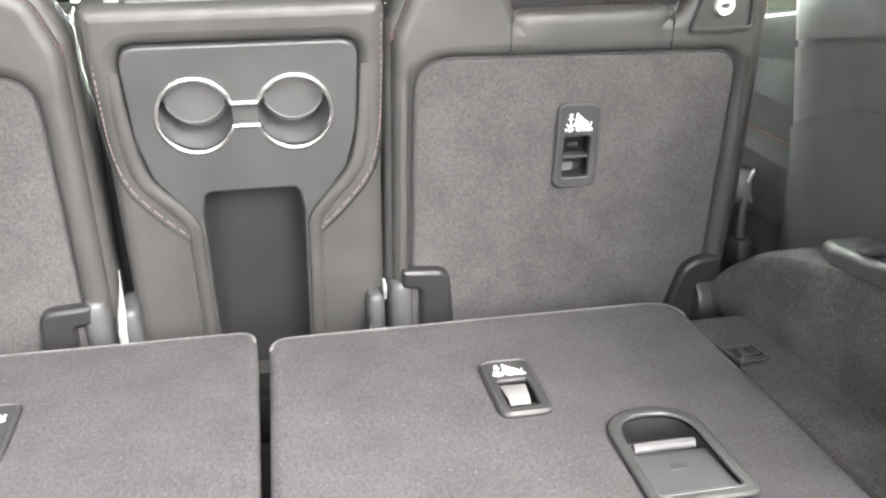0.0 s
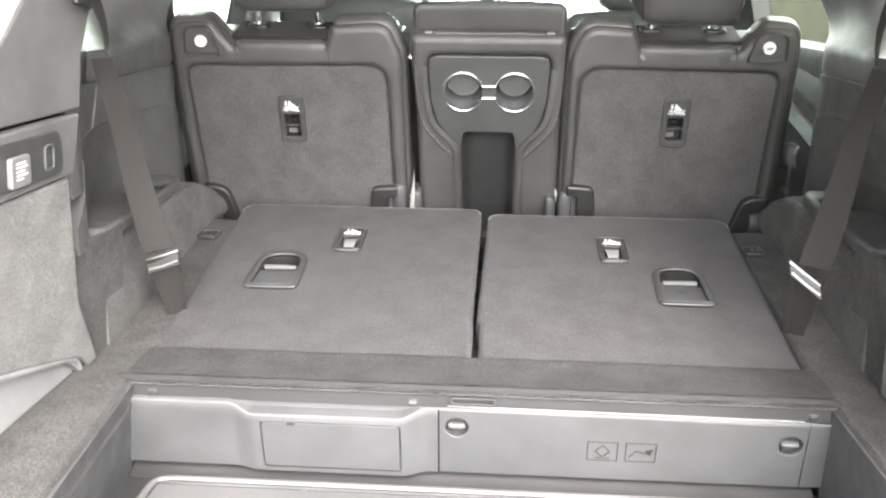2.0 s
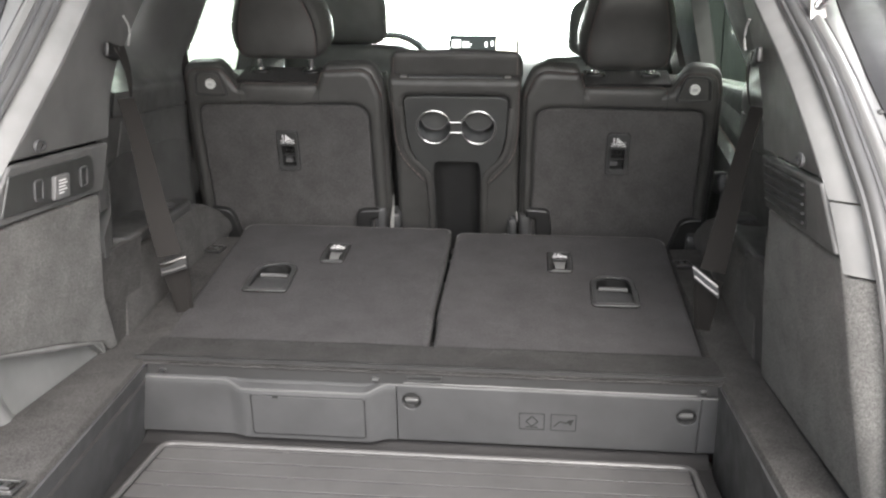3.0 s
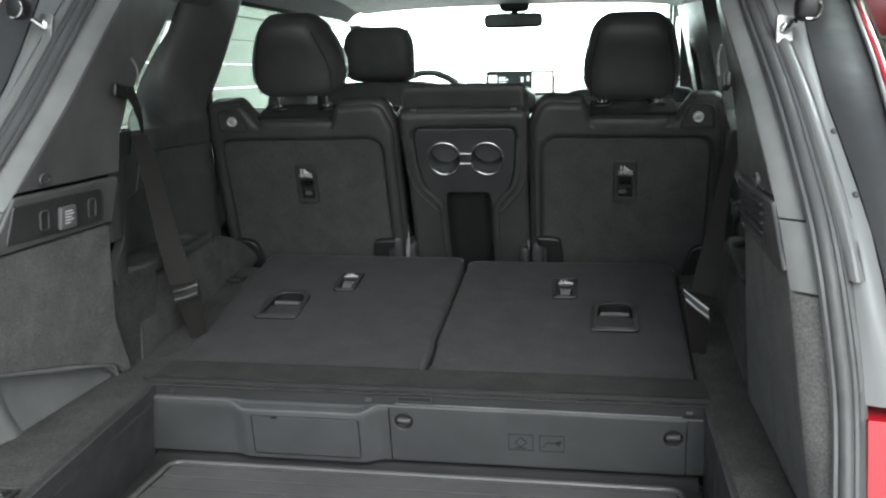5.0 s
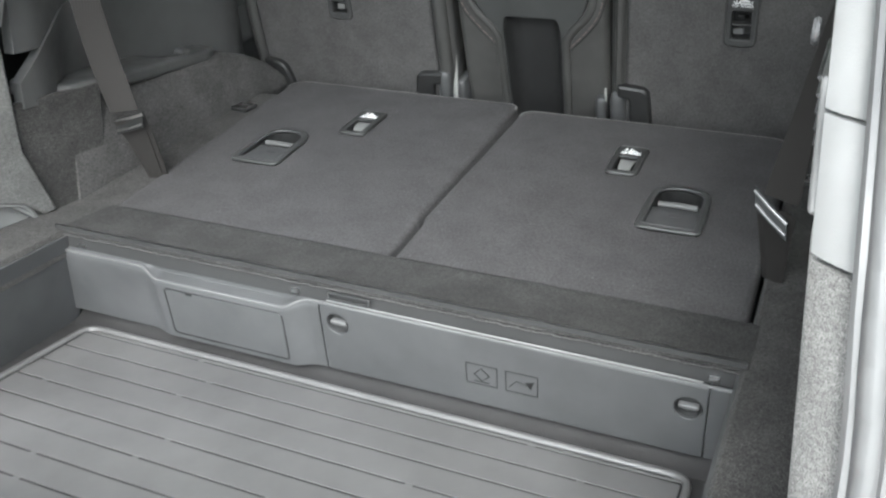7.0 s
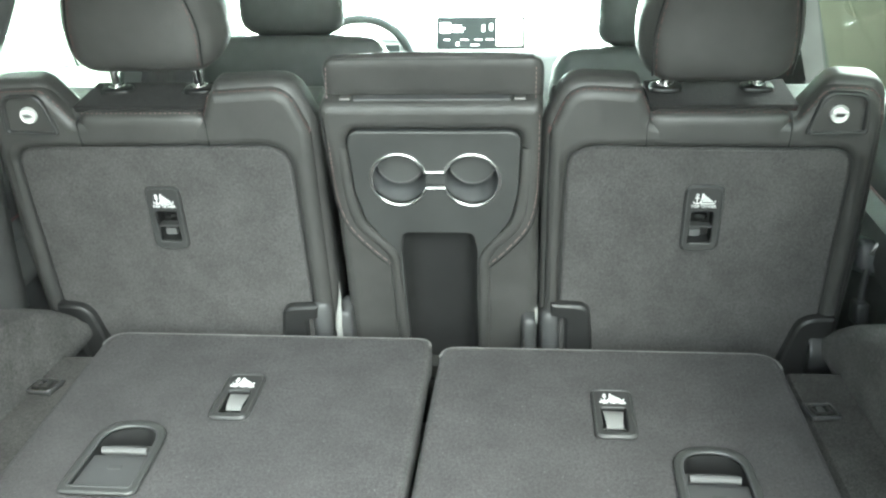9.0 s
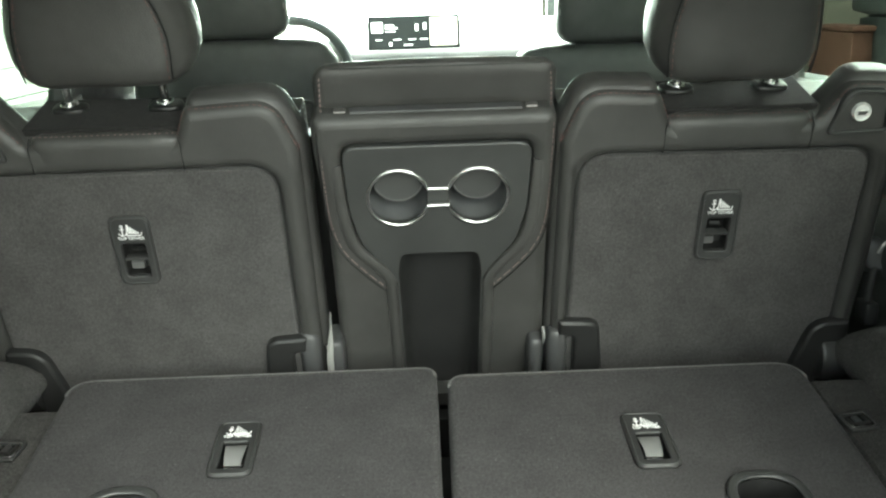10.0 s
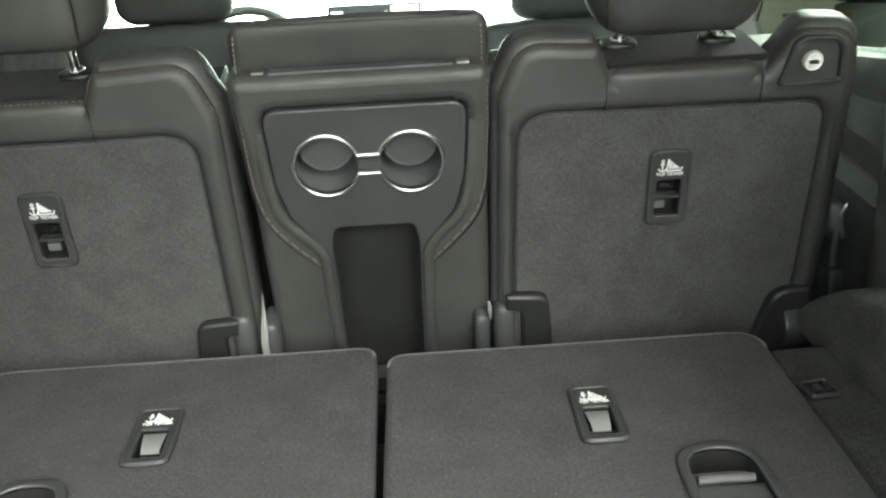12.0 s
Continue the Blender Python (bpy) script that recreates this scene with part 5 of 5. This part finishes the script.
# ---- console between the seats ----
def console():
    m = frame_matrix((CX, 0.951, 1.357), (1, 0, 0), CONSOLE_UP)
    t = thing("centre_console", "black leather console with two cup holders between the seats", "console", m)
    outer = rounded([(-0.156, -0.47), (0.158, -0.47), (0.154, -0.13), (0.158, 0.0), (0.158, 0.052, 0.018), (-0.164, 0.052, 0.018), (-0.164, 0.0), (-0.155, -0.13)], 0.02, 5)
    pan = rounded([(-0.064, -0.465), (0.064, -0.465), (0.067, -0.213, 0.02), (0.111, -0.151, 0.045), (0.124, -0.098, 0.03), (0.1285, 0.008, 0.022), (-0.1285, 0.008, 0.022), (-0.124, -0.098, 0.03), (-0.111, -0.151, 0.045), (-0.067, -0.213, 0.02)], 0.006, 7)
    body = part("body", slab(outer, -0.10, 0.006, 0.016, [pan], 4), LEATHER, t, "padded black leather surround")
    part("core", join(block(CX - 0.138, 1.20, 0.45, CX + 0.138, 1.40, 1.36, 0.02), block(CX - 0.225, 1.29, 0.45, CX + 0.225, 1.42, 1.34, 0.02)), PLASTIC, t, "black console box", m.inverted())
    # cup opening: two rings joined by a bridge
    cy, r, gap, hb, tall = -0.0745, 0.0425, 0.0545, 0.0132, 1.05
    a0 = math.asin(hb / r)
    cup = circle(gap, cy, r, 30, math.pi + a0, 3 * math.pi - a0)
    cup = [*cup, *circle(-gap, cy, r, 30, a0, 2 * math.pi - a0)]
    cup = [(x, cy + (y - cy) * tall) for x, y in cup]
    chan = rounded([(-0.056, -0.46), (0.056, -0.46), (0.059, -0.205, 0.01), (0.054, -0.172, 0.012), (-0.054, -0.172, 0.012), (-0.059, -0.205, 0.01)], 0.004, 5)
    inset = [(p[0] * 0.995, p[1] if p[1] < -0.4 else (p[1] + 0.08) * 0.995 - 0.08) for p in pan]
    plate = part("cup_plate", slab(inset, -0.03, 0.004, 0.003, [cup, chan], 3), PLASTIC_CUP, t, "satin black plastic cup plate")
    ring = part("cup_ring", tube(outline3(cup, 0.0036), 0.0033, 10, True, 1.0, (0, 0, 1)), RING, plate, "chrome figure-eight cup ring")
    part("bridge_trim", join(tube([(-0.0135, cy - hb * tall, 0.003), (0.0135, cy - hb * tall, 0.003)], 0.0034, 8)), SATIN, ring)
    for sx in (-1, 1):
        oval = Matrix.Translation((sx * gap, cy, 0)) @ Matrix.Diagonal((1, tall, 1, 1))
        part("cup_well", moved(lathe([(r + 0.0005, -0.003), (r + 0.006, -0.003), (r + 0.006, -0.060), (0.001, -0.060), (0.001, -0.055), (r - 0.006, -0.055), (r - 0.003, -0.050), (r + 0.0004, -0.0035)], 30, False), oval), CUP_WELL, plate, "dark cup well")
        # the sprung flap inside each well
        flap_m = Matrix.Translation((sx * gap, cy + 0.020, -0.020)) @ Matrix.Rotation(radians(-10), 4, "X")
        part("cup_flap", moved(lathe([(0.0355, -0.004), (0.0365, -0.001), (0.0345, 0.001), (0.024, 0.0016), (0.004, 0.002)], 32), flap_m), PLASTIC_CUP, plate, "satin black sprung cup flap")
        part("flap_rim", moved(tube([(0.0355 * math.cos(a), 0.0355 * math.sin(a), 0.0008) for a in np.linspace(radians(205), radians(335), 14)], 0.0010, 6), flap_m), PLASTIC_SOFT, plate, "pale rounded flap edge")
    part("bridge_floor", slab(box_outline(-0.0150, cy - 0.0145, 0.0150, cy + 0.0145), -0.012, -0.0022, 0.001), PLASTIC_CUP, plate)
    # channel below
    rows = [[(x * (0.059 if y > -0.3 else 0.0575), y, -0.028 * (1 - abs(x) ** 6) - 0.002) for x in np.linspace(-1, 1, 15)] for y in (-0.47, -0.35, -0.25, -0.185, -0.168)]
    part("channel", sheet(rows, (0, 0, -0.004)), BLACK_TRIM, plate, "smooth sunken channel")
    # raised shoulders beside the channel and their stitching
    for sx in (-1, 1):
        path = curve_points([(sx * 0.137, -0.02, 0.0), (sx * 0.132, -0.095, 0.004), (sx * 0.119, -0.152, 0.006), (sx * 0.075, -0.209, 0.006), (sx * 0.0705, -0.26, 0.005), (sx * 0.0675, -0.46, 0.003)], 8)
        part("shoulder_roll", tube(path, 0.0085, 10, False, 0.7), LEATHER, body, "rounded leather edge roll")
        st = curve_points([(sx * 0.153, 0.035, 0.0042), (sx * 0.1525, -0.05, 0.0045), (sx * 0.149, -0.112, 0.0056), (sx * 0.136, -0.158, 0.0066), (sx * 0.108, -0.197, 0.0066), (sx * 0.0765, -0.231, 0.0066)], 10)
        part("stitching", dashes(st, 0.0038, 0.0026, 0.0007), STITCH, body, "grey-red stitching")
        part("seam", tube([p + V((sx * 0.004, -0.004, -0.0006)) for p in st], 0.0012, 5), PLASTIC_DARK, body)
        part("cross_seam", tube([(sx * 0.073, -0.237, 0.0062), (sx * 0.081, -0.235, 0.0066)], 0.0012, 5), PLASTIC_DARK, body)
    # lid
    lm = Matrix.Translation((CX, 1.098, 1.427)) @ Matrix.Rotation(radians(-3.2), 4, "X")
    lid = part("lid", cushion(0.159, 0.155, 0.036, 0.022, 12, lambda q: V((q.x, q.y - 0.02 * q.z / 0.036, q.z + 0.004 * (1 - (q.x / 0.159) ** 2)))), LEATHER, t, "padded leather armrest lid", m.inverted() @ lm)
    part("lid_seam", tube([(x, -0.172, 0.029) for x in np.linspace(-0.135, 0.135, 12)], 0.0007, 6), PLASTIC_DARK, lid)
    for x in (-0.147, 0.147):
        part("lid_stitching", dashes([(x, -0.1765 + 0.006 * abs(q) ** 4, 0.03 * q) for q in np.linspace(-0.8, 0.8, 9)], 0.0038, 0.0026, 0.0007), STITCH, lid, "grey-red stitching")
    part("hinge_strip", slab(box_outline(-0.112, 0.050, 0.112, 0.0545, 0.002), -0.02, -0.006, 0.002), PLASTIC_STEP, t, "thin bright hinge strip")
    for x in (-0.125, 0.125):
        part("hinge_gap", block(x - 0.008, 0.051, -0.02, x + 0.008, 0.055, -0.008, 0.002, 3), STEEL, t)


console()


# ---- belts and floor fittings ----
def belt(s):
    t = thing("seat_belt", "grey webbing seat belt hanging beside the folded seat", "seat belt", Matrix.Translation((CX, 0, 0)), "rear seat belts")
    pts = curve_points([(s * 0.578, 0.407, 1.388), (s * 0.560, 0.415, 1.30), (s * 0.545, 0.430, 1.18), (s * 0.532, 0.452, 1.075)], 6)
    turn = [V((0.25, -0.95 * s, 0.0)).lerp(V((0.9, -0.42 * s, -0.10 * s)), (i / (len(pts) - 1)) ** 1.8) for i in range(len(pts))]
    part("upper_webbing", band(pts, turn, 0.047, 0.0014), WEB, t)
    low = curve_points([(s * 0.530, 0.456, 1.06), (s * 0.533, 0.488, 1.0), (s * 0.537, 0.520, 0.932)], 5)
    for k in (0, 1):
        rows = []
        for i, p in enumerate(low):
            w = 0.0245 - 0.013 * i / (len(low) - 1)
            a = V((0.93, -0.35 * s, -0.2 * s)).normalized() if not k else V((0.85, 0.1 * s, -0.3 * s)).normalized()
            q = p + V((-s * 0.007, 0.012, 0)) * k
            rows.append([q + a * w * f + V((0, -0.004 * (1 - f * f), 0)) for f in (-1, -0.4, 0.2, 1)])
        part("lower_webbing", sheet(rows, (0, 0.0014, 0)), WEB, t, "doubled lower webbing gathered to its anchor")
    c = V((s * (0.527 if s < 0 else 0.520), 0.458, 1.062))
    d = V((0.0255, 0.004, 0.008)) if s < 0 else V((0.0225, -0.010, -0.0165))
    low_ = V((0.002, -0.004, -0.0155))
    tongue = part("tongue", tube([c - d, c + V((0, -0.003, 0)), c + d], 0.0025, 8), STEEL, t, "bright metal belt tongue")
    part("tongue_bar", tube([c - d * 0.92 + low_, c + low_ * 1.1, c + d * 0.92 + low_], 0.0020, 8), STEEL, tongue)
    part("tongue_body", sheet([[c - d * f + low_ * g for g in (-0.3, 0.5, 1.4)] for f in (-1, 0, 1)], (0, 0.005, 0)), PLASTIC_DARK, tongue)
    top = [V((s * (0.528 + 0.002 * k), 0.266 + 0.0145 * k, 1.486 + 0.0015 * math.sin(1.6 * k))) for k in range(5)]
    tip = [V((s * (0.558 + 0.001 * k), 0.384 + 0.004 * k, 1.392)) for k in range(5)]
    rows = [[a.lerp(b, f) + V((-s * 0.006 * math.sin(math.pi * f), 0, 0)) for a, b in zip(top, tip)] for f in (0, 0.2, 0.45, 0.7, 0.9, 1.0)]
    part("shoulder_webbing", sheet(rows, (s * 0.0014, 0, 0)), WEB, t, "webbing folding into the belt guide")
    guide = part("belt_guide", moved(cushion(0.006, 0.022, 0.013, 0.005, 5), Matrix.Translation((s * 0.537, 0.276, 1.477)) @ Matrix.Rotation(radians(-12), 4, "X")), PLASTIC_DARK, t, "black plastic belt guide")
    part("guide_rim", tube(curve_points([(s * 0.531, 0.318, 1.536), (s * 0.529, 0.331, 1.522), (s * 0.529, 0.334, 1.505), (s * 0.530, 0.327, 1.486)], 4), 0.0022, 6), PLASTIC_PALE, guide, "pale rim of the guide")


belt(-1)
belt(1)


def pillar_belt(s):
    """The second row's belt, hanging from the pillar beside the door window."""
    t = thing("seat_belt", "dark webbing seat belt hanging by the rear door window", "seat belt", Matrix.Translation((CX, 0, 0)), "second row belts")
    if s < 0:
        pts = curve_points([(s * 0.690, 0.985, 1.545), (s * 0.688, 0.990, 1.48), (s * 0.684, 0.995, 1.40), (s * 0.680, 1.0, 1.33)], 5)
    else:
        pts = curve_points([(0.612, 1.83, 1.665), (0.618, 1.76, 1.58), (0.626, 1.66, 1.50), (0.632, 1.56, 1.42)], 5)
    part("webbing", band(pts, (0.45, -0.9 * s, 0), 0.03, 0.0014), WEB, t)
    part("belt_guide", moved(cushion(0.014, 0.012, 0.012, 0.007, 5), Matrix.Translation(pts[0])), PLASTIC, t, "black plastic belt guide")
    if s > 0:
        part("tongue", tube([pts[4] - V((0.006, 0.02, 0)), pts[4] + V((-0.006, 0.02, 0.004))], 0.005, 8), SATIN, t, "bright belt tongue")


pillar_belt(-1)
pillar_belt(1)


def tie_down(m, label):
    t = thing("tie_down_ring", label, "tie-down ring", m @ Matrix.Scale(0.82, 4), "tie-down rings")
    part("bezel", slab(box_outline(-0.026, -0.024, 0.026, 0.024, 0.005), 0, 0.006, 0.002, [box_outline(-0.02, -0.018, 0.02, 0.018, 0.003)]), PLASTIC, t, "black square bezel")
    part("bright_edge", tube(outline3(box_outline(-0.0205, -0.0185, 0.0205, 0.0185, 0.004), 0.006), 0.0009, 6, True), STEEL, t, "thin bright edge")
    part("cup", slab(box_outline(-0.022, -0.020, 0.022, 0.020), -0.004, 0.0015), PLASTIC_DARK, t)
    part("ring", tube([(-0.014, 0.010, 0.004), (-0.014, -0.010, 0.006), (0.014, -0.010, 0.006), (0.014, 0.010, 0.004)], 0.0028, 8), STEEL, t, "steel folding ring")
    part("tongue", block(-0.006, -0.012, 0.002, 0.006, 0.012, 0.006, 0.002, 3), SATIN, t)


for s, x, y in ((-1, -0.565, 0.857), (1, 0.560, 0.845)):
    tie_down(frame_matrix((x, y, 0.924 + 0.142 * (y - 0.395)), (1, 0.15 * s, 0), (0, 1, 0.142)), "chrome tie-down ring set in the ledge by the seat")
for x, y in ((-0.482, -0.220), (0.567, -0.212)):
    tie_down(frame_matrix((x, y, 0.9225), (1, 0, 0), (0, 1, 0)), "chrome tie-down ring set in the ledge by the sill")


def seat_buckle(s):
    t = thing("seat_buckle", "grey seat latch lever beside the second row seat", "latch lever", Matrix.Translation((CX + s * 0.675, 1.10, 1.12)))
    part("stem", tube(curve_points([(0, 0, -0.06), (0, -0.004, -0.02), (s * 0.004, -0.008, 0.02), (s * 0.006, -0.008, 0.04)], 5), 0.006, 8), PLASTIC, t, "black lever stem")
    part("grip", tube(curve_points([(s * 0.002, -0.014, 0.03), (s * 0.010, -0.016, 0.046), (s * 0.022, -0.014, 0.05), (s * 0.024, -0.012, 0.034)], 4), 0.0035, 8), STEEL, t, "dull metal hook")
    part("base", cushion(0.012, 0.02, 0.02, 0.008, 4, None, (0, 0, -0.07)), PLASTIC, t)


seat_buckle(-1)
seat_buckle(1)


STRUT_L, STRUT_R = (-0.604, 0.195, 1.582), (0.634, 0.255, 1.546)


def gas_strut(s):
    t = thing("gas_strut", "black gas strut with a bright bracket at the opening", "gas strut", Matrix.Translation(STRUT_L if s < 0 else STRUT_R))
    part("bracket", slab(rounded([(-0.014, -0.036), (0.014, -0.036), (0.013, 0.03), (-0.012, 0.036)], 0.006), 0, 0.006, 0.002), STEEL, t, "steel bracket", frame_matrix((0, 0, 0), (1, 0, 0), (0, 0.3, 1)))
    for z in (-0.024, 0.012):
        part("bolt", moved(lathe([(0.0085, 0), (0.0085, 0.007), (0.004, 0.010)], 12), Matrix.Translation((s * 0.001, 0.3 * z - 0.005, z)) @ Matrix.Rotation(radians(90), 4, "X")), CHROME, t)
    part("ball_stud", tube([(0, -0.006, 0.008), (s * 0.012, -0.022, 0.022)], 0.005, 8), CHROME, t, "bright ball stud")
    part("socket", cushion(0.020, 0.017, 0.020, 0.014, 6, None, (s * 0.028, -0.030, 0.040)), PLASTIC_DARK, t)
    part("clip", tube([(s * 0.028 + 0.017 * math.cos(a), -0.048, 0.040 + 0.017 * math.sin(a)) for a in np.linspace(-1.9, 0.6, 9)], 0.0016, 6), CHROME, t, "bright spring clip")
    part("cylinder", tube([(s * 0.028, -0.030, 0.042), (s * 0.05, -0.22, 0.46)], 0.011, 12), PLASTIC_DARK, t, "black strut cylinder")


gas_strut(-1)
gas_strut(1)


def tailgate():
    """The raised tailgate over the opening."""
    t = thing("tailgate", "raised red tailgate with charcoal inner trim over the opening", "tailgate", Matrix.Translation((CX, 0.50, 1.83)))
    prof = [(0.0, 0.0), (-0.115, 0.075), (-0.385, 0.20), (-0.595, 0.28), (-0.675, 0.305), (-0.95, 0.30), (-1.09, 0.23)]
    half = [0.56, 0.60, 0.64, 0.67, 0.68, 0.70, 0.66]
    def skin(lift, k):
        return [[(h * k * u, y, z + lift - 0.05 * abs(u) ** 3) for u in np.linspace(-1, 1, 13)] for (y, z), h in zip(prof, half)]
    part("inner_trim", sheet(skin(0.0, 0.97), (0, 0, 0.03)), PLASTIC_SOFT, t, "charcoal plastic inner trim")
    part("outer_panel", sheet(skin(0.06, 1.0), (0, 0, 0.02)), RED, t, "glossy red outer panel")
    part("pull_cup", moved(cushion(0.07, 0.03, 0.012, 0.01, 6), Matrix.Translation((0.2, -0.82, 0.298)) @ Matrix.Rotation(radians(1), 4, "X")), PLASTIC_DARK, t, "black pull cup")
    part("latch", moved(cushion(0.05, 0.03, 0.014, 0.01, 6), Matrix.Translation((0, -1.03, 0.255)) @ Matrix.Rotation(radians(26), 4, "X")), STEEL, t, "dull steel latch")


tailgate()


# ---- front of the cabin ----
def front_seat(s):
    t = thing("front_seat", "leather front seat with headrest, windscreen haze put into its pale colour", "car seat", Matrix.Translation((CX - 0.441, 1.95, 1.006) if s < 0 else (CX + 0.430, 1.95, 0.972)), "front seats")

    def warp(q):
        k = 1 - 0.16 * max(0, (q.z - 0.1) / 0.36) ** 2
        return V((q.x * k, q.y - 0.22 * q.z, q.z))
    part("backrest", cushion(0.25, 0.075, 0.38, 0.06, 10, warp, (0, 0.05, 0.09)), LEATHER_HAZE, t)
    part("shoulder_roll", cushion(0.20, 0.045, 0.03, 0.028, 8, lambda q: V((q.x, q.y, q.z - 0.25 * q.x * q.x)), (0, -0.045, 0.44)), LEATHER_HAZE, t, "rounded shoulder roll")
    back = part("back_shell", cushion(0.20, 0.02, 0.27, 0.018, 8, lambda q: V((q.x, q.y - 0.22 * q.z, q.z)), (0, -0.03, 0.06)), PLASTIC_SOFT, t, "moulded plastic back shell")
    part("map_pocket", cushion(0.15, 0.012, 0.12, 0.01, 6, None, (0, -0.05, -0.05)), LEATHER, back)

    def hr(q):
        return V((q.x * (1 - 0.18 * max(0, q.z / 0.1) ** 2), q.y - 0.1 * q.z, q.z))
    part("headrest", cushion(0.128, 0.055, 0.095, 0.045, 10, hr, (0, -0.04, 0.565)), LEATHER_HAZE, t, "rounded leather headrest")
    part("headrest_ring", tube([(-s * 0.121, -0.05 + p[0], 0.545 + p[1]) for p in circle(0, 0, 0.018, 16)], 0.003, 6, True, 1, (1, 0, 0)), SATIN, t)
    for a in (-0.06, 0.06):
        part("post", tube([(a, -0.03, 0.42), (a, -0.035, 0.50)], 0.006, 10), CHROME, t)
    part("cushion", cushion(0.25, 0.26, 0.07, 0.05, 8, None, (0, 0.30, -0.33)), LEATHER_HAZE, t)
    part("base", block(-0.2, 0.05, -0.58, 0.2, 0.5, -0.39, 0.02), PLASTIC_DARK, t)


front_seat(-1)
front_seat(1)


def dashboard():
    t = thing("dashboard", "grey dashboard below the windscreen with vents", "dashboard")
    prof = [(2.86, 0.75), (2.84, 1.05), (2.88, 1.22), (2.93, 1.34), (2.98, 1.392), (3.08, 1.42), (3.22, 1.452), (3.42, 1.482)]
    part("top", sheet([[(CX + u, y + 0.05 * (u / 0.7) ** 2, z) for y, z in prof] for u in np.linspace(-0.74, 0.74, 15)], (0, 0.02, -0.05)), PLASTIC_SOFT, t, "grey dashboard skin")
    part("front_bulkhead", block(CX - 0.74, 3.46, 0.4, CX + 0.74, 3.52, 1.47, 0.01), PLASTIC_DARK, t)
    part("binnacle", cushion(0.17, 0.09, 0.06, 0.045, 8, lambda q: V((q.x, q.y, q.z - 0.6 * q.x * q.x)), (CX - 0.42, 2.90, 1.39)), PLASTIC_SOFT, t, "hooded instrument binnacle")
    part("cluster", block(CX - 0.54, 2.795, 1.34, CX - 0.30, 2.81, 1.42, 0.004), SCREEN, t)
    part("control_tower", cushion(0.14, 0.15, 0.22, 0.03, 6, None, (CX, 2.80, 1.10)), PLASTIC, t)


SCREEN = plain_mat("dark_lit_screen", (0.012, 0.016, 0.016), 0.4, 0, 0.5)
SCREEN_LIT = plain_mat("lit_screen_white", (0.8, 0.84, 0.82), 0.3, 0, 0.9)
SCREEN_MAP = plain_mat("lit_screen_map", (0.75, 0.72, 0.6), 0.3, 0, 1.2)
dashboard()


def display():
    m = frame_matrix((-0.013, 2.915, 1.452), (1, 0, 0), (0, 0.05, 1))
    t = thing("centre_display", "wide touch screen with a lit map page on the dashboard", "display", m)
    part("housing", slab(box_outline(-0.156, -0.056, 0.156, 0.056, 0.006), -0.02, 0.0, 0.003), PLASTIC_DARK, t)
    glass = part("glass", slab(box_outline(-0.152, -0.052, 0.152, 0.052, 0.004), 0.0, 0.003, 0.001), SCREEN, t)
    part("map_tile", slab(box_outline(0.055, -0.045, 0.146, 0.046, 0.003), 0.003, 0.0038), SCREEN_MAP, glass, "pale lit map tile")
    part("cover_tile", slab(box_outline(-0.143, 0.0, -0.105, 0.035, 0.002), 0.003, 0.0038), SCREEN_LIT, glass)
    for x0, y0, w, h in ((-0.097, 0.012, 0.042, 0.005), (-0.097, 0.022, 0.03, 0.004), (-0.097, 0.002, 0.035, 0.003), (0.005, 0.004, 0.01, 0.022), (0.032, 0.008, 0.01, 0.022), (-0.13, -0.025, 0.022, 0.003), (-0.07, -0.025, 0.026, 0.003), (-0.02, -0.025, 0.026, 0.003), (0.02, -0.025, 0.026, 0.003), (-0.085, -0.044, 0.01, 0.012), (-0.035, -0.044, 0.03, 0.004)):
        part("lit_bar", slab(box_outline(x0, y0, x0 + w, y0 + h), 0.003, 0.0038), SCREEN_LIT, glass)


display()


def steering_wheel():
    m = frame_matrix((CX - 0.415, 2.62, 1.335), (1, 0, 0), (0, 0.42, 1))
    t = thing("steering_wheel", "black leather steering wheel with a bright spoke", "steering wheel", m)
    part("rim", tube([(0.185 * math.cos(a), 0.185 * math.sin(a), 0) for a in np.linspace(0, 2 * math.pi, 41)[:-1]], 0.016, 10, True), LEATHER_HAZE, t)
    part("hub", cushion(0.08, 0.065, 0.03, 0.025, 7), PLASTIC, t)
    for a in (0, 180, 270):
        d = V((math.cos(radians(a)), math.sin(radians(a)), 0))
        part("spoke", tube([d * 0.07, d * 0.178], 0.016, 8, False, 0.6), SATIN if a != 270 else PLASTIC, t, "satin metal spoke")
    part("column", tube([(0, 0, -0.02), (0, -0.02, -0.25)], 0.04, 12), PLASTIC_DARK, t)


steering_wheel()


def mirror():
    t = thing("rear_view_mirror", "dark rear-view mirror hanging at the windscreen", "mirror", Matrix.Translation((0.004, 2.42, 1.702)))
    part("housing", cushion(0.118, 0.022, 0.030, 0.02, 8), PLASTIC_DARK, t)
    part("mirror_glass", slab(box_outline(-0.109, -0.023, 0.109, 0.023, 0.014), 0, 0.003, 0.001), metal_mat("mirror_silver", (0.5, 0.52, 0.52), 0.06), t, "silvered glass", frame_matrix((0, -0.0235, 0), (1, 0, 0), (0, 0.08, 1)))
    part("stalk", tube([(0, 0.02, 0.01), (0, 0.06, 0.06)], 0.012, 8), PLASTIC_DARK, t)
    part("sensor_box", cushion(0.06, 0.05, 0.03, 0.02, 6, None, (0, 0.06, 0.065)), PLASTIC_DARK, t)


mirror()
